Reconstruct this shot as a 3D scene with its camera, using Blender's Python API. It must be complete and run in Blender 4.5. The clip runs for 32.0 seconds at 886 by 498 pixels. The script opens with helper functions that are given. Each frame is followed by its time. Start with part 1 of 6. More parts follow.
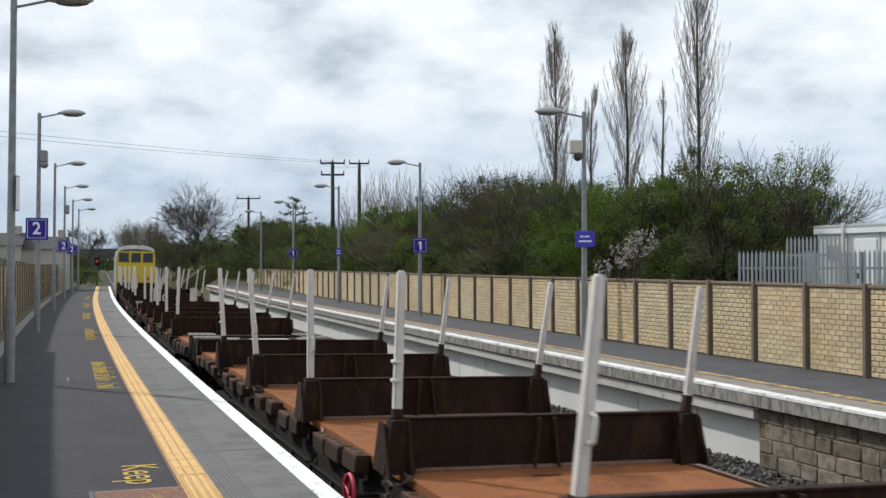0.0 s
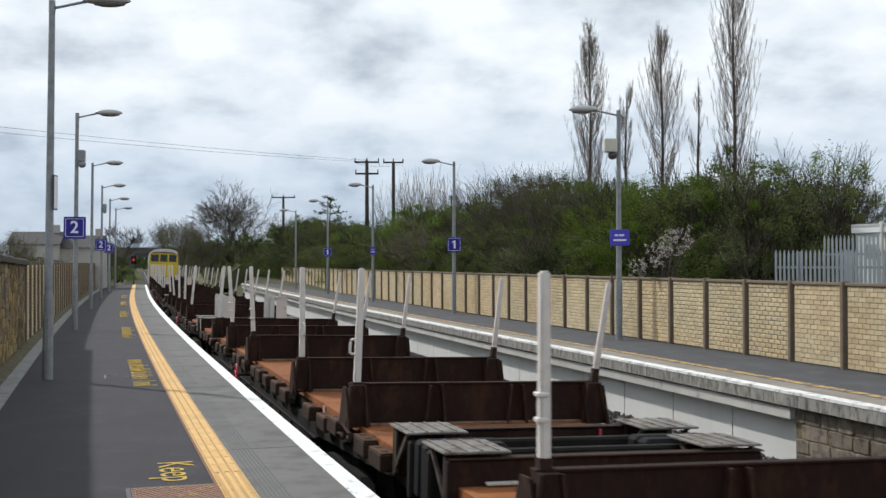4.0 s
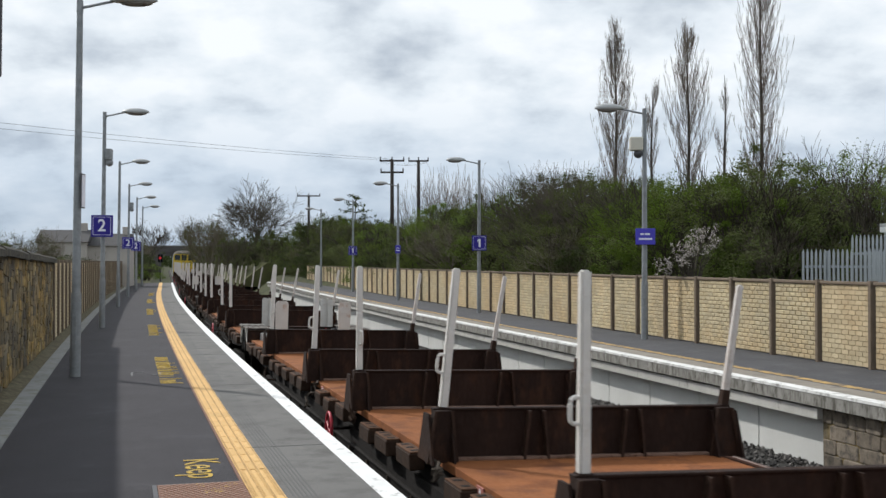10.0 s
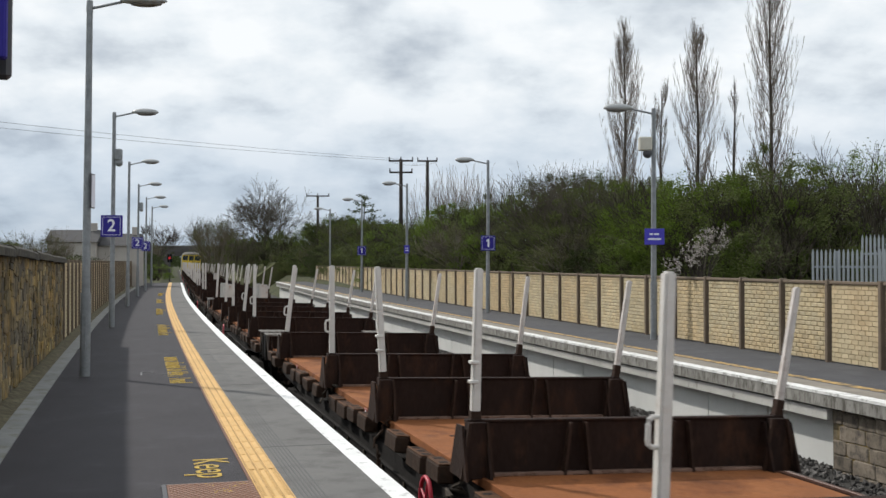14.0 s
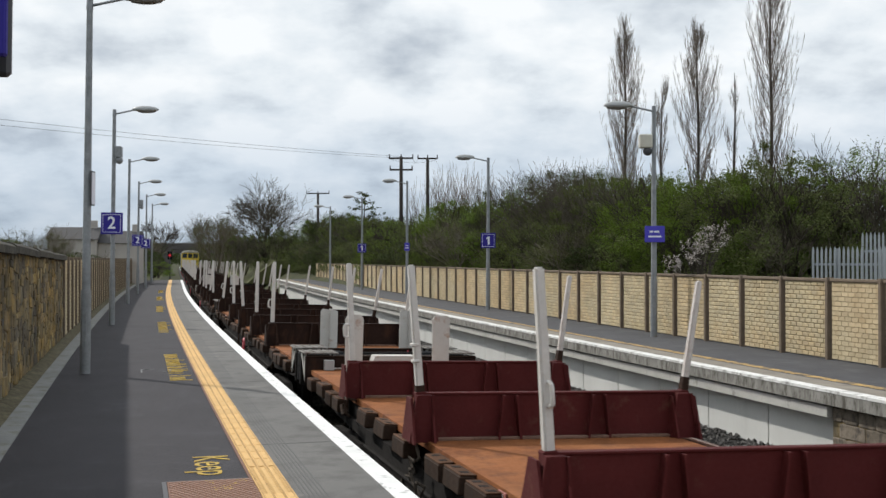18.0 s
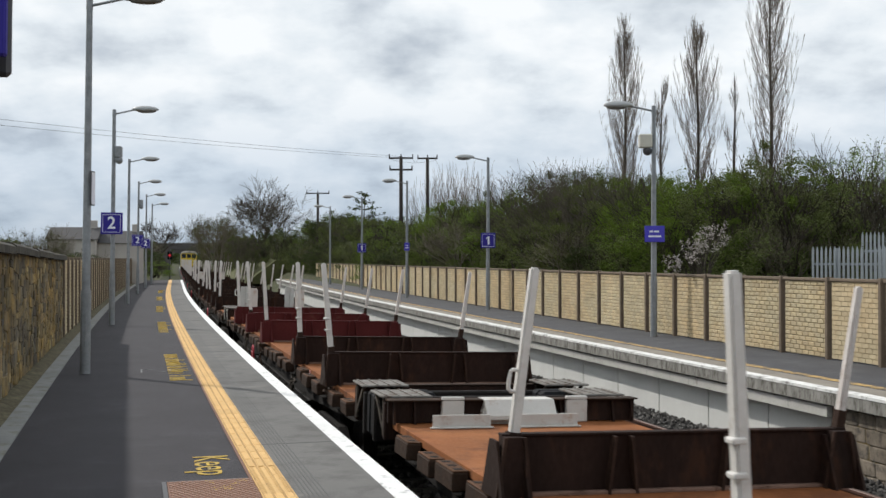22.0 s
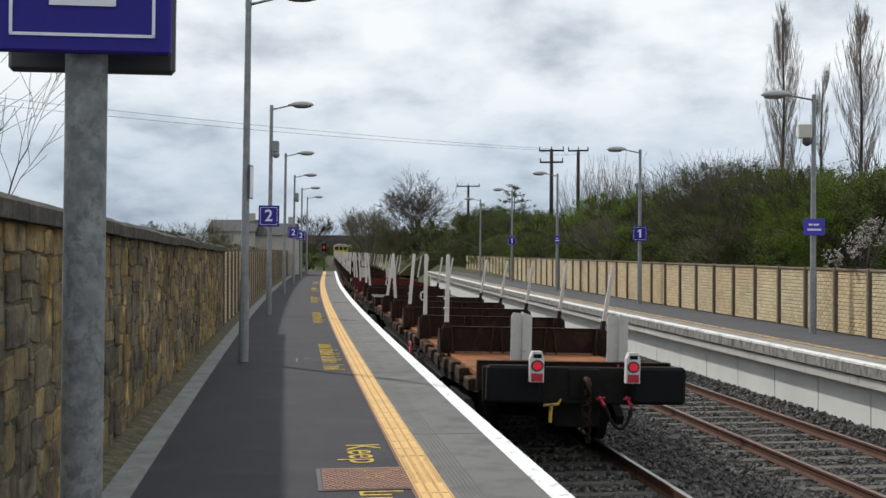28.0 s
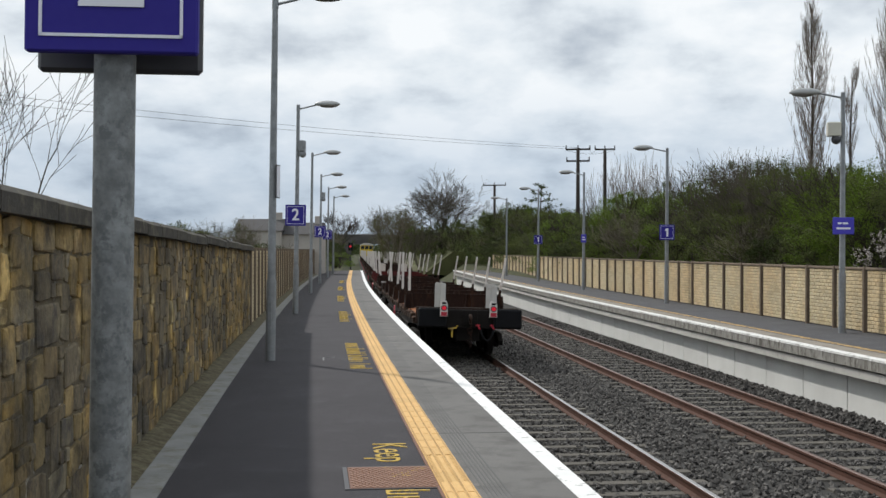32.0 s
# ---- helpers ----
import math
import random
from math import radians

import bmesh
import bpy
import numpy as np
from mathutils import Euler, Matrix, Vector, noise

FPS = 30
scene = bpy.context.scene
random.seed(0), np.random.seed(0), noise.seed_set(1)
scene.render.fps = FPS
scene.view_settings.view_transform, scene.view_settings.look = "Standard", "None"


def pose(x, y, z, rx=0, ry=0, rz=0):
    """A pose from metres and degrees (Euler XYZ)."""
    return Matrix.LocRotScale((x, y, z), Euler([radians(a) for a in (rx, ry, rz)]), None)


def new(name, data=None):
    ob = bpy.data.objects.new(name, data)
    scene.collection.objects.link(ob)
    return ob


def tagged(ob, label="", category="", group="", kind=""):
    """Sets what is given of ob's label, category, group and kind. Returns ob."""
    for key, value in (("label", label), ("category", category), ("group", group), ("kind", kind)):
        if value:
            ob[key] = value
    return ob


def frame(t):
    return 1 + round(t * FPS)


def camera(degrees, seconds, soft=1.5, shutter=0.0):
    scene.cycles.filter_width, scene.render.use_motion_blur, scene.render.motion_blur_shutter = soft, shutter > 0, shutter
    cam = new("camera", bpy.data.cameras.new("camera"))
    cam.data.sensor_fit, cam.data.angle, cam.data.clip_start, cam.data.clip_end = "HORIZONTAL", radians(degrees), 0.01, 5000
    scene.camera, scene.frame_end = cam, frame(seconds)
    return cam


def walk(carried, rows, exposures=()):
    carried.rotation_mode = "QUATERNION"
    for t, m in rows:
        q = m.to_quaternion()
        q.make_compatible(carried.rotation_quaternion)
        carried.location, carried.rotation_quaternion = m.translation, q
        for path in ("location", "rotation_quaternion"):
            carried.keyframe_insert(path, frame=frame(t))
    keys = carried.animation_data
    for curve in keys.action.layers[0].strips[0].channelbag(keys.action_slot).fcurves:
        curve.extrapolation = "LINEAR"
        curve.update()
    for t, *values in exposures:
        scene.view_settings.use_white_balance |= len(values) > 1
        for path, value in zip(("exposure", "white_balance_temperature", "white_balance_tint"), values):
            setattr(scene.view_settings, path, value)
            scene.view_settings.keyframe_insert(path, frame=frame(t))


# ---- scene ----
cam = camera(41.86, 32.0, soft=1.5, shutter=0.2)

# the way of the camera: it stands on the platform and only turns
EYE = (0.0, 0.0, 1.85)
PATH = [  # seconds, turn to the left, tilt up, lean (degrees)
    (0, -3.355, 0.720, -0.267),
    (0.5, -3.243, 0.707, -0.271),
    (1, -3.052, 0.710, -0.279),
    (1.5, -2.822, 0.707, -0.265),
    (2, -2.601, 0.707, -0.254),
    (2.5, -2.400, 0.706, -0.217),
    (3, -2.212, 0.665, -0.219),
    (3.5, -1.939, 0.675, -0.230),
    (5.5, -1.171, 0.618, -0.148),
    (6, -1.113, 0.612, -0.130),
    (7, -0.984, 0.599, -0.167),
    (8, -0.766, 0.599, -0.138),
    (9, -0.605, 0.600, -0.130),
    (10, -0.436, 0.604, -0.128),
    (11, -0.219, 0.601, -0.126),
    (12, -0.063, 0.607, -0.093),
    (13, -0.009, 0.607, -0.098),
    (14.5, 0.002, 0.609, -0.112),
    (16.5, -0.029, 0.612, -0.123),
    (17, 0.014, 0.480, -0.090),
    (18, 0.011, 0.480, -0.097),
    (20, 0.006, 0.479, -0.100),
    (22, 0.006, 0.474, -0.115),
    (23, -0.011, 0.479, -0.102),
    (24, 0.003, 0.480, -0.090),
    (24.5, 0.028, 0.481, -0.082),
    (25, 0.322, 0.481, -0.072),
    (25.5, 0.951, 0.453, -0.082),
    (27.5, 6.730, 0.167, 0.088),
    (28, 7.417, 0.115, 0.131),
    (28.5, 7.875, 0.119, 0.131),
    (29, 8.138, 0.077, 0.150),
    (29.5, 8.212, 0.080, 0.121),
    (30, 8.318, 0.075, 0.151),
    (30.5, 8.381, 0.075, 0.158),
    (31, 8.474, 0.075, 0.170),
    (31.5, 8.565, 0.074, 0.181),
    (32, 8.715, 0.065, 0.116),
]


def eye_pose(turn, tilt, lean):
    return (Matrix.Translation(EYE) @ Matrix.Rotation(radians(turn), 4, "Z")
            @ Matrix.Rotation(radians(90 + tilt), 4, "X") @ Matrix.Rotation(radians(lean), 4, "Z"))


walk(cam, [(t, eye_pose(a, b, c)) for t, a, b, c in PATH],
     exposures=[(0, 0.03, 6370, 10), (8, 0.02, 6370, 10), (11, 0.0, 6460, 10), (13, -0.01, 6540, 10), (24.5, -0.01, 6520, 10), (27.5, -0.03, 6500, 10), (32, -0.04, 6500, 10)])

# ---- light ----
SUN_TO = Vector((0.776 * math.cos(radians(39.2)), -0.63 * math.cos(radians(39.2)), -math.sin(radians(39.2)))).normalized()
world = bpy.data.worlds.new("sky")
scene.world = world
world.use_nodes = True
wn, wl = world.node_tree.nodes, world.node_tree.links
wn.clear()
sky = wn.new("ShaderNodeTexSky")
sky.sky_type, sky.sun_disc = "NISHITA", False
sky.sun_elevation, sky.sun_rotation = radians(39.2), math.atan2(-0.776, 0.63)
tc = wn.new("ShaderNodeTexCoord")
# clouds: noise on the sky's dome, flattened towards the horizon
sep = wn.new("ShaderNodeSeparateXYZ")
wl.new(tc.outputs["Generated"], sep.inputs[0])
den = wn.new("ShaderNodeMath"); den.operation = "ADD"; den.inputs[1].default_value = 0.38
absz = wn.new("ShaderNodeMath"); absz.operation = "ABSOLUTE"
wl.new(sep.outputs[2], absz.inputs[0]); wl.new(absz.outputs[0], den.inputs[0])
dome = wn.new("ShaderNodeCombineXYZ")
for i in (0, 1):
    dv = wn.new("ShaderNodeMath"); dv.operation = "DIVIDE"
    wl.new(sep.outputs[i], dv.inputs[0]); wl.new(den.outputs[0], dv.inputs[1]); wl.new(dv.outputs[0], dome.inputs[i])
n1 = wn.new("ShaderNodeTexNoise")
n1.inputs["Scale"].default_value, n1.inputs["Detail"].default_value, n1.inputs["Roughness"].default_value = 1.6, 6, 0.5
n1.inputs["Distortion"].default_value = 0.25
wl.new(dome.outputs[0], n1.inputs["Vector"])
n2 = wn.new("ShaderNodeTexNoise")
n2.inputs["Scale"].default_value, n2.inputs["Detail"].default_value, n2.inputs["Roughness"].default_value = 4.8, 8, 0.54
wl.new(dome.outputs[0], n2.inputs["Vector"])
cover = wn.new("ShaderNodeValToRGB")       # how much cloud
cover.color_ramp.elements[0].position, cover.color_ramp.elements[1].position = 0.16, 0.30
wl.new(n1.outputs["Fac"], cover.inputs[0])
tone = wn.new("ShaderNodeValToRGB")        # grey bellies, white tops
tone.color_ramp.elements[0].position, tone.color_ramp.elements[0].color = 0.25, (0.46, 0.525, 0.605, 1)
tone.color_ramp.elements[1].position, tone.color_ramp.elements[1].color = 0.60, (0.95, 0.99, 1.02, 1)
e = tone.color_ramp.elements.new(0.46)
e.color = (0.80, 0.865, 0.92, 1)
wl.new(n2.outputs["Fac"], tone.inputs[0])
bg_sky = wn.new("ShaderNodeBackground"); bg_sky.inputs[1].default_value = 0.10
wl.new(sky.outputs[0], bg_sky.inputs[0])
bg_cloud = wn.new("ShaderNodeBackground"); bg_cloud.inputs[1].default_value = 1.0
low = wn.new("ShaderNodeValToRGB")         # duller towards the horizon
low.color_ramp.elements[0].position, low.color_ramp.elements[0].color = 0.0, (0.54, 0.60, 0.67, 1)
low.color_ramp.elements[1].position, low.color_ramp.elements[1].color = 0.15, (1, 1, 1, 1)
e = low.color_ramp.elements.new(0.075)
e.color = (0.75, 0.80, 0.86, 1)
wl.new(absz.outputs[0], low.inputs[0])
dull = wn.new("ShaderNodeMix")
dull.data_type, dull.blend_type = "RGBA", "MULTIPLY"
dull.inputs[0].default_value = 1.0
wl.new(tone.outputs[0], dull.inputs[6]); wl.new(low.outputs[0], dull.inputs[7])
wl.new(dull.outputs[2], bg_cloud.inputs[0])
mixs = wn.new("ShaderNodeMixShader")
wl.new(cover.outputs[0], mixs.inputs[0]); wl.new(bg_sky.outputs[0], mixs.inputs[1]); wl.new(bg_cloud.outputs[0], mixs.inputs[2])
wout = wn.new("ShaderNodeOutputWorld")
wl.new(mixs.outputs[0], wout.inputs[0])

sun = new("sun", bpy.data.lights.new("sun", "SUN"))
sun.data.energy, sun.data.angle, sun.data.color = 3.1, radians(1.5), (1.0, 0.965, 0.91)
sun.rotation_euler = SUN_TO.to_track_quat("-Z", "Y").to_euler()

# ---- the plan: all lines run beside the platform's edge ----
C0, C1, C2, BEND = 0.000287, -0.2741, 2.2604, 74.0


def edge(y):
    if y > BEND:
        return C2 + C1 * BEND + C0 * BEND * BEND + (C1 + 2 * C0 * BEND) * (y - BEND)
    return C2 + C1 * y + C0 * y * y


def slope(y):
    return C1 + 2 * C0 * min(y, BEND)


def at(y, off=0.0, z=0.0):
    """A place off metres to the right of the platform's edge, level with y on that edge."""
    k = 1 / math.hypot(1, slope(y))
    return Vector((edge(y) + off * k, y - off * k * slope(y), z))


def turn_at(y):
    """The turn about z that takes +y to the line's way."""
    return -math.atan(slope(y))


def place(y, off=0.0, z=0.0, turn=0.0):
    return Matrix.Translation(at(y, off, z)) @ Matrix.Rotation(turn_at(y) + radians(turn), 4, "Z")


ARC_Y = np.linspace(-300, 700, 4001)
ARC_S = np.concatenate([[0], np.cumsum(np.hypot(1, [slope(v) for v in (ARC_Y[1:] + ARC_Y[:-1]) / 2]) * 0.25)])
ARC_S -= np.interp(0, ARC_Y, ARC_S)


def y_of(s):
    return float(np.interp(s, ARC_S, ARC_Y))


# ---- materials ----
def material(name, color, rough=0.7, metal=0.0, vary=0.0, scale=3.0, fine=40.0, bump=0.0, other=None, spots=None,
             by_piece=0.0, coat=0.0, stretch=None, tints=None, joined=False, across=False, zones=()):
    """A surface with variation at two scales, fine relief, and stains of another colour."""
    m = bpy.data.materials.new(name)
    m.use_nodes = True
    nt = m.node_tree
    n, l = nt.nodes, nt.links
    b = n["Principled BSDF"]
    b.inputs["Roughness"].default_value, b.inputs["Metallic"].default_value = rough, metal
    b.inputs["Base Color"].default_value = (*color, 1)
    if rough >= 0.75:      # porous, dusty surfaces have little gloss
        b.inputs["Specular IOR Level"].default_value = 0.18
    if coat:
        b.inputs["Coat Weight"].default_value = coat
    if not (vary or other or bump or by_piece):
        return m
    co = n.new("ShaderNodeTexCoord")
    src = n.new("ShaderNodeNewGeometry").outputs["Position"] if across else co.outputs["Object"]   # across: stains run on from piece to piece
    if stretch:
        mp = n.new("ShaderNodeMapping")
        mp.inputs["Scale"].default_value = stretch
        l.new(src, mp.inputs[0])
        src = mp.outputs[0]

    def tex(s, d=6.0, r=0.6):
        t = n.new("ShaderNodeTexNoise")
        t.inputs["Scale"].default_value, t.inputs["Detail"].default_value, t.inputs["Roughness"].default_value = s, d, r
        l.new(src, t.inputs["Vector"])
        return t.outputs["Fac"]

    def mix(fac, a, bcol, blend="MIX"):
        x = n.new("ShaderNodeMix")
        x.data_type, x.blend_type = "RGBA", blend
        for sock, v in ((x.inputs[0], fac), (x.inputs[6], a), (x.inputs[7], bcol)):
            if isinstance(v, bpy.types.NodeSocket):
                l.new(v, sock)
            elif isinstance(v, (int, float)):
                sock.default_value = v
            else:
                sock.default_value = (*v, 1)
        return x.outputs[2]

    def ramp(v, lo, hi, a=0.0, bb=1.0):
        r = n.new("ShaderNodeMapRange")
        r.inputs[1].default_value, r.inputs[2].default_value, r.inputs[3].default_value, r.inputs[4].default_value = lo, hi, a, bb
        l.new(v, r.inputs[0])
        return r.outputs[0]

    big, small = tex(scale), tex(fine, 4.0)
    col = mix(ramp(big, 0.3, 0.7), [max(0, x * (1 - vary)) for x in color], [min(1, x * (1 + vary)) for x in color])
    col = mix(ramp(small, 0.3, 0.7, 0.0, 0.6), col, mix(0.5, col, [max(0, x * (1 - 1.6 * vary)) for x in color]))
    if other:
        lo, hi = spots or (0.55, 0.7)
        col = mix(ramp(tex(scale * 1.7 + 0.3, 8.0, 0.7), lo, hi), col, other)
    if by_piece:
        oi = n.new("ShaderNodeObjectInfo")
        col = mix(ramp(oi.outputs["Random"], 0, 1, 0.0, 1.0), mix(1.0, col, (1 - by_piece,) * 3, "MULTIPLY"), mix(1.0, col, (min(1.0, 1 + by_piece),) * 3, "MULTIPLY"))
    if tints:              # each piece leans to one of a few hues
        if joined:
            ri = n.new("ShaderNodeNewGeometry").outputs["Random Per Island"]
        else:
            ri = n.new("ShaderNodeObjectInfo").outputs["Random"]
        cr = n.new("ShaderNodeValToRGB")
        cr.color_ramp.interpolation = "CONSTANT"
        for k, c in enumerate(tints):
            e = cr.color_ramp.elements[0] if k == 0 else cr.color_ramp.elements.new(k / len(tints))
            e.color = (*c, 1)
        l.new(ri, cr.inputs[0])
        col = mix(1.0, col, cr.outputs[0], "MULTIPLY")
    for s, lo, hi, full, tint in zones:        # broad stains that run over many pieces
        col = mix(ramp(tex(s, 5.0, 0.6), lo, hi, 0.0, full), col, mix(1.0, col, tint, "MULTIPLY"))
    l.new(col, b.inputs["Base Color"])
    l.new(ramp(small, 0.2, 0.8, max(0.03, rough - 0.12), min(1.0, rough + 0.12)), b.inputs["Roughness"])
    if bump:
        bp = n.new("ShaderNodeBump")
        bp.inputs["Strength"].default_value, bp.inputs["Distance"].default_value = min(1.0, bump), 0.01
        l.new(small, bp.inputs["Height"])
        l.new(bp.outputs[0], b.inputs["Normal"])
    return m


def islands(name, a, bcol, rough=0.8, third=None, through_light=0.0):
    """For joined small pieces: each island takes its own shade."""
    m = bpy.data.materials.new(name)
    m.use_nodes = True
    n, l = m.node_tree.nodes, m.node_tree.links
    b = n["Principled BSDF"]
    b.inputs["Roughness"].default_value = rough
    b.inputs["Specular IOR Level"].default_value = 0.2
    g = n.new("ShaderNodeNewGeometry")
    r = n.new("ShaderNodeValToRGB")
    r.color_ramp.elements[0].color, r.color_ramp.elements[1].color = (*a, 1), (*bcol, 1)
    if third:
        e = r.color_ramp.elements.new(0.9)
        e.color = (*third, 1)
    l.new(g.outputs["Random Per Island"], r.inputs[0])
    l.new(r.outputs[0], b.inputs["Base Color"])
    if through_light:      # thin leaves let light through
        t = n.new("ShaderNodeBsdfTranslucent")
        l.new(r.outputs[0], t.inputs[0])
        x = n.new("ShaderNodeMixShader")
        x.inputs[0].default_value = through_light
        l.new(b.outputs[0], x.inputs[1])
        l.new(t.outputs[0], x.inputs[2])
        l.new(x.outputs[0], n["Material Output"].inputs[0])
    return m


ASPHALT = material("asphalt", (0.050, 0.0475, 0.053), 0.85, vary=0.12, scale=0.9, fine=120, bump=0.5, other=(0.072, 0.072, 0.078), spots=(0.55, 0.75))
ASPHALT_PALE = material("worn_asphalt", (0.078, 0.078, 0.084), 0.85, vary=0.14, scale=0.9, fine=120, bump=0.5, other=(0.11, 0.11, 0.115), spots=(0.5, 0.75))
WORN_YELLOW = material("worn_yellow_line", (0.50, 0.33, 0.12), 0.75, vary=0.15, scale=3, fine=60, bump=0.3, other=(0.13, 0.11, 0.085), spots=(0.44, 0.58))
CONCRETE = material("paving_concrete", (0.160, 0.156, 0.150), 0.85, vary=0.16, scale=1.1, fine=90, bump=0.4, other=(0.095, 0.092, 0.088), spots=(0.48, 0.72), zones=((0.55, 0.48, 0.62, 0.6, (0.74, 0.73, 0.73)), (1.7, 0.60, 0.68, 0.55, (1.4, 1.36, 1.28))))
WARM_CONCRETE = material("warm_worn_concrete", (0.25, 0.225, 0.19), 0.85, vary=0.16, scale=1.1, fine=90, bump=0.4, other=(0.15, 0.135, 0.115), spots=(0.5, 0.72))
KERB = material("kerb_concrete", (0.25, 0.255, 0.25), 0.85, vary=0.18, scale=2.0, fine=60, bump=0.4, other=(0.16, 0.15, 0.11), spots=(0.5, 0.72))
WHITE_LINE = material("white_edge_paint", (0.77, 0.77, 0.755), 0.6, vary=0.10, scale=4, fine=50, bump=0.2, other=(0.30, 0.30, 0.29), spots=(0.57, 0.65))
WEATHERED_WHITE = material("weathered_white_edge", (0.72, 0.715, 0.695), 0.8, vary=0.15, scale=3, fine=50, bump=0.3, other=(0.26, 0.25, 0.235), spots=(0.50, 0.66))
YELLOW_TILE = material("yellow_tactile_tile", (0.70, 0.45, 0.19), 0.75, vary=0.08, scale=3, fine=60, bump=0.3, by_piece=0.11, other=(0.32, 0.21, 0.10), spots=(0.53, 0.78))
YELLOW_PAINT = material("yellow_road_paint", (0.55, 0.36, 0.04), 0.7, vary=0.15, scale=8, fine=90, bump=0.2, other=(0.13, 0.11, 0.07), spots=(0.50, 0.62))
BROWN_PLATE = material("brown_painted_plate", (0.17, 0.075, 0.045), 0.65, vary=0.15, scale=8, fine=90, bump=0.3)
PANEL_CONC = material("pale_concrete_panel", (0.60, 0.60, 0.575), 0.85, vary=0.08, scale=0.8, fine=50, bump=0.3, other=(0.50, 0.50, 0.475), spots=(0.55, 0.8), stretch=(1, 1, 0.25))
LEDGE = material("weathered_ledge", (0.46, 0.45, 0.42), 0.85, vary=0.15, scale=1.5, fine=50, bump=0.4, other=(0.20, 0.185, 0.16), spots=(0.58, 0.72))
EDGE_STONE = material("streaked_edge_stone", (0.27, 0.262, 0.24), 0.9, vary=0.25, scale=5, fine=50, bump=0.6, stretch=(1, 1, 0.35), other=(0.10, 0.092, 0.078), spots=(0.47, 0.62))
FENCE_STAINS = ((0.33, 0.44, 0.60, 0.7, (1.02, 0.90, 0.80)), (0.9, 0.54, 0.68, 0.55, (0.66, 0.66, 0.62)))
BRICK = material("buff_brick", (0.55, 0.47, 0.315), 0.85, vary=0.12, scale=1.6, fine=70, bump=0.5, by_piece=0.20, zones=FENCE_STAINS, across=True, other=(0.42, 0.31, 0.17), spots=(0.56, 0.80))
MORTAR = material("buff_mortar", (0.34, 0.28, 0.175), 0.9, vary=0.1, scale=6, fine=80, bump=0.3)
PANEL_POST = material("brown_concrete_post", (0.165, 0.13, 0.098), 0.85, vary=0.15, scale=4, fine=60, bump=0.3)
WALL_STAINS = ((0.62, 0.44, 0.58, 1.0, (0.60, 0.63, 0.70)), (1.05, 0.48, 0.60, 1.0, (1.30, 1.12, 0.70)), (2.1, 0.60, 0.67, 0.75, (2.2, 2.5, 3.1)), (5.0, 0.54, 0.64, 0.7, (0.50, 0.50, 0.52)))
STONE = material("sandstone_rubble", (0.25, 0.207, 0.133), 0.9, vary=0.5, scale=3.2, fine=30, bump=1.0, across=True, tints=((1.0, 0.95, 0.85), (0.72, 0.72, 0.75), (1.15, 1.03, 0.76), (0.85, 0.8, 0.74), (1.25, 1.12, 0.84), (0.62, 0.62, 0.64), (1.1, 0.98, 0.8), (0.9, 0.92, 0.95)), other=(0.10, 0.09, 0.078), spots=(0.48, 0.66), zones=WALL_STAINS)
STONE_JOINT = material("lime_mortar", (0.135, 0.112, 0.074), 0.95, vary=0.35, scale=4, fine=40, bump=0.8, other=(0.36, 0.35, 0.32), spots=(0.57, 0.66), zones=WALL_STAINS)
COPING = material("dark_weathered_coping", (0.062, 0.057, 0.05), 0.9, vary=0.2, scale=3, fine=40, bump=0.7, other=(0.14, 0.13, 0.09), spots=(0.5, 0.7))
BLOCK = material("grey_stone_block", (0.25, 0.21, 0.165), 0.9, vary=0.35, scale=4, fine=40, bump=0.9, across=True, by_piece=0.4, other=(0.09, 0.08, 0.07), spots=(0.48, 0.66))
VERGE = material("mossy_dirt", (0.135, 0.12, 0.075), 0.95, vary=0.4, scale=6, fine=22, bump=0.8, other=(0.065, 0.055, 0.035), spots=(0.45, 0.62))
BALLAST = material("ballast_bed", (0.05, 0.048, 0.045), 0.95, vary=0.3, scale=9, fine=26, bump=1.0)
GRASS = material("rough_grass", (0.045, 0.052, 0.022), 0.95, vary=0.35, scale=0.35, fine=12, bump=0.6, other=(0.085, 0.072, 0.035), spots=(0.5, 0.7))
RAIL_SIDE = material("rusty_rail", (0.085, 0.042, 0.03), 0.75, vary=0.2, scale=5, fine=60, bump=0.3)
RAIL_HEAD = material("polished_rail_head", (0.45, 0.43, 0.42), 0.28, 1.0)
RAIL_HEAD_DULL = material("brown_rail_head", (0.125, 0.075, 0.06), 0.5, 0.2, vary=0.1, scale=8, fine=60)
SLEEPER = material("concrete_sleeper", (0.125, 0.115, 0.10), 0.9, vary=0.15, scale=4, fine=50, bump=0.5, by_piece=0.15)
GALV = material("galvanised_steel", (0.235, 0.25, 0.262), 0.62, 0.15, vary=0.22, scale=9, fine=30, bump=0.15)
LAMP_GREY = material("grey_lamp_housing", (0.36, 0.37, 0.37), 0.5, vary=0.05, scale=4, fine=40)
BLUE = material("blue_sign_face", (0.035, 0.028, 0.235), 0.76, vary=0.03, scale=4, fine=40)
BLUE_BRIGHT = material("violet_blue_sign_face", (0.075, 0.065, 0.43), 0.76, vary=0.03, scale=4, fine=40)
SIGN_WHITE = material("white_sign_lettering", (0.72, 0.73, 0.80), 0.45)
SIGN_BACK = material("dark_sign_back", (0.05, 0.05, 0.055), 0.5)
WHITE_STEEL = material("white_painted_steel", (0.60, 0.58, 0.55), 0.6, vary=0.12, scale=2.6, fine=40, bump=0.2, other=(0.36, 0.29, 0.23), spots=(0.56, 0.76))
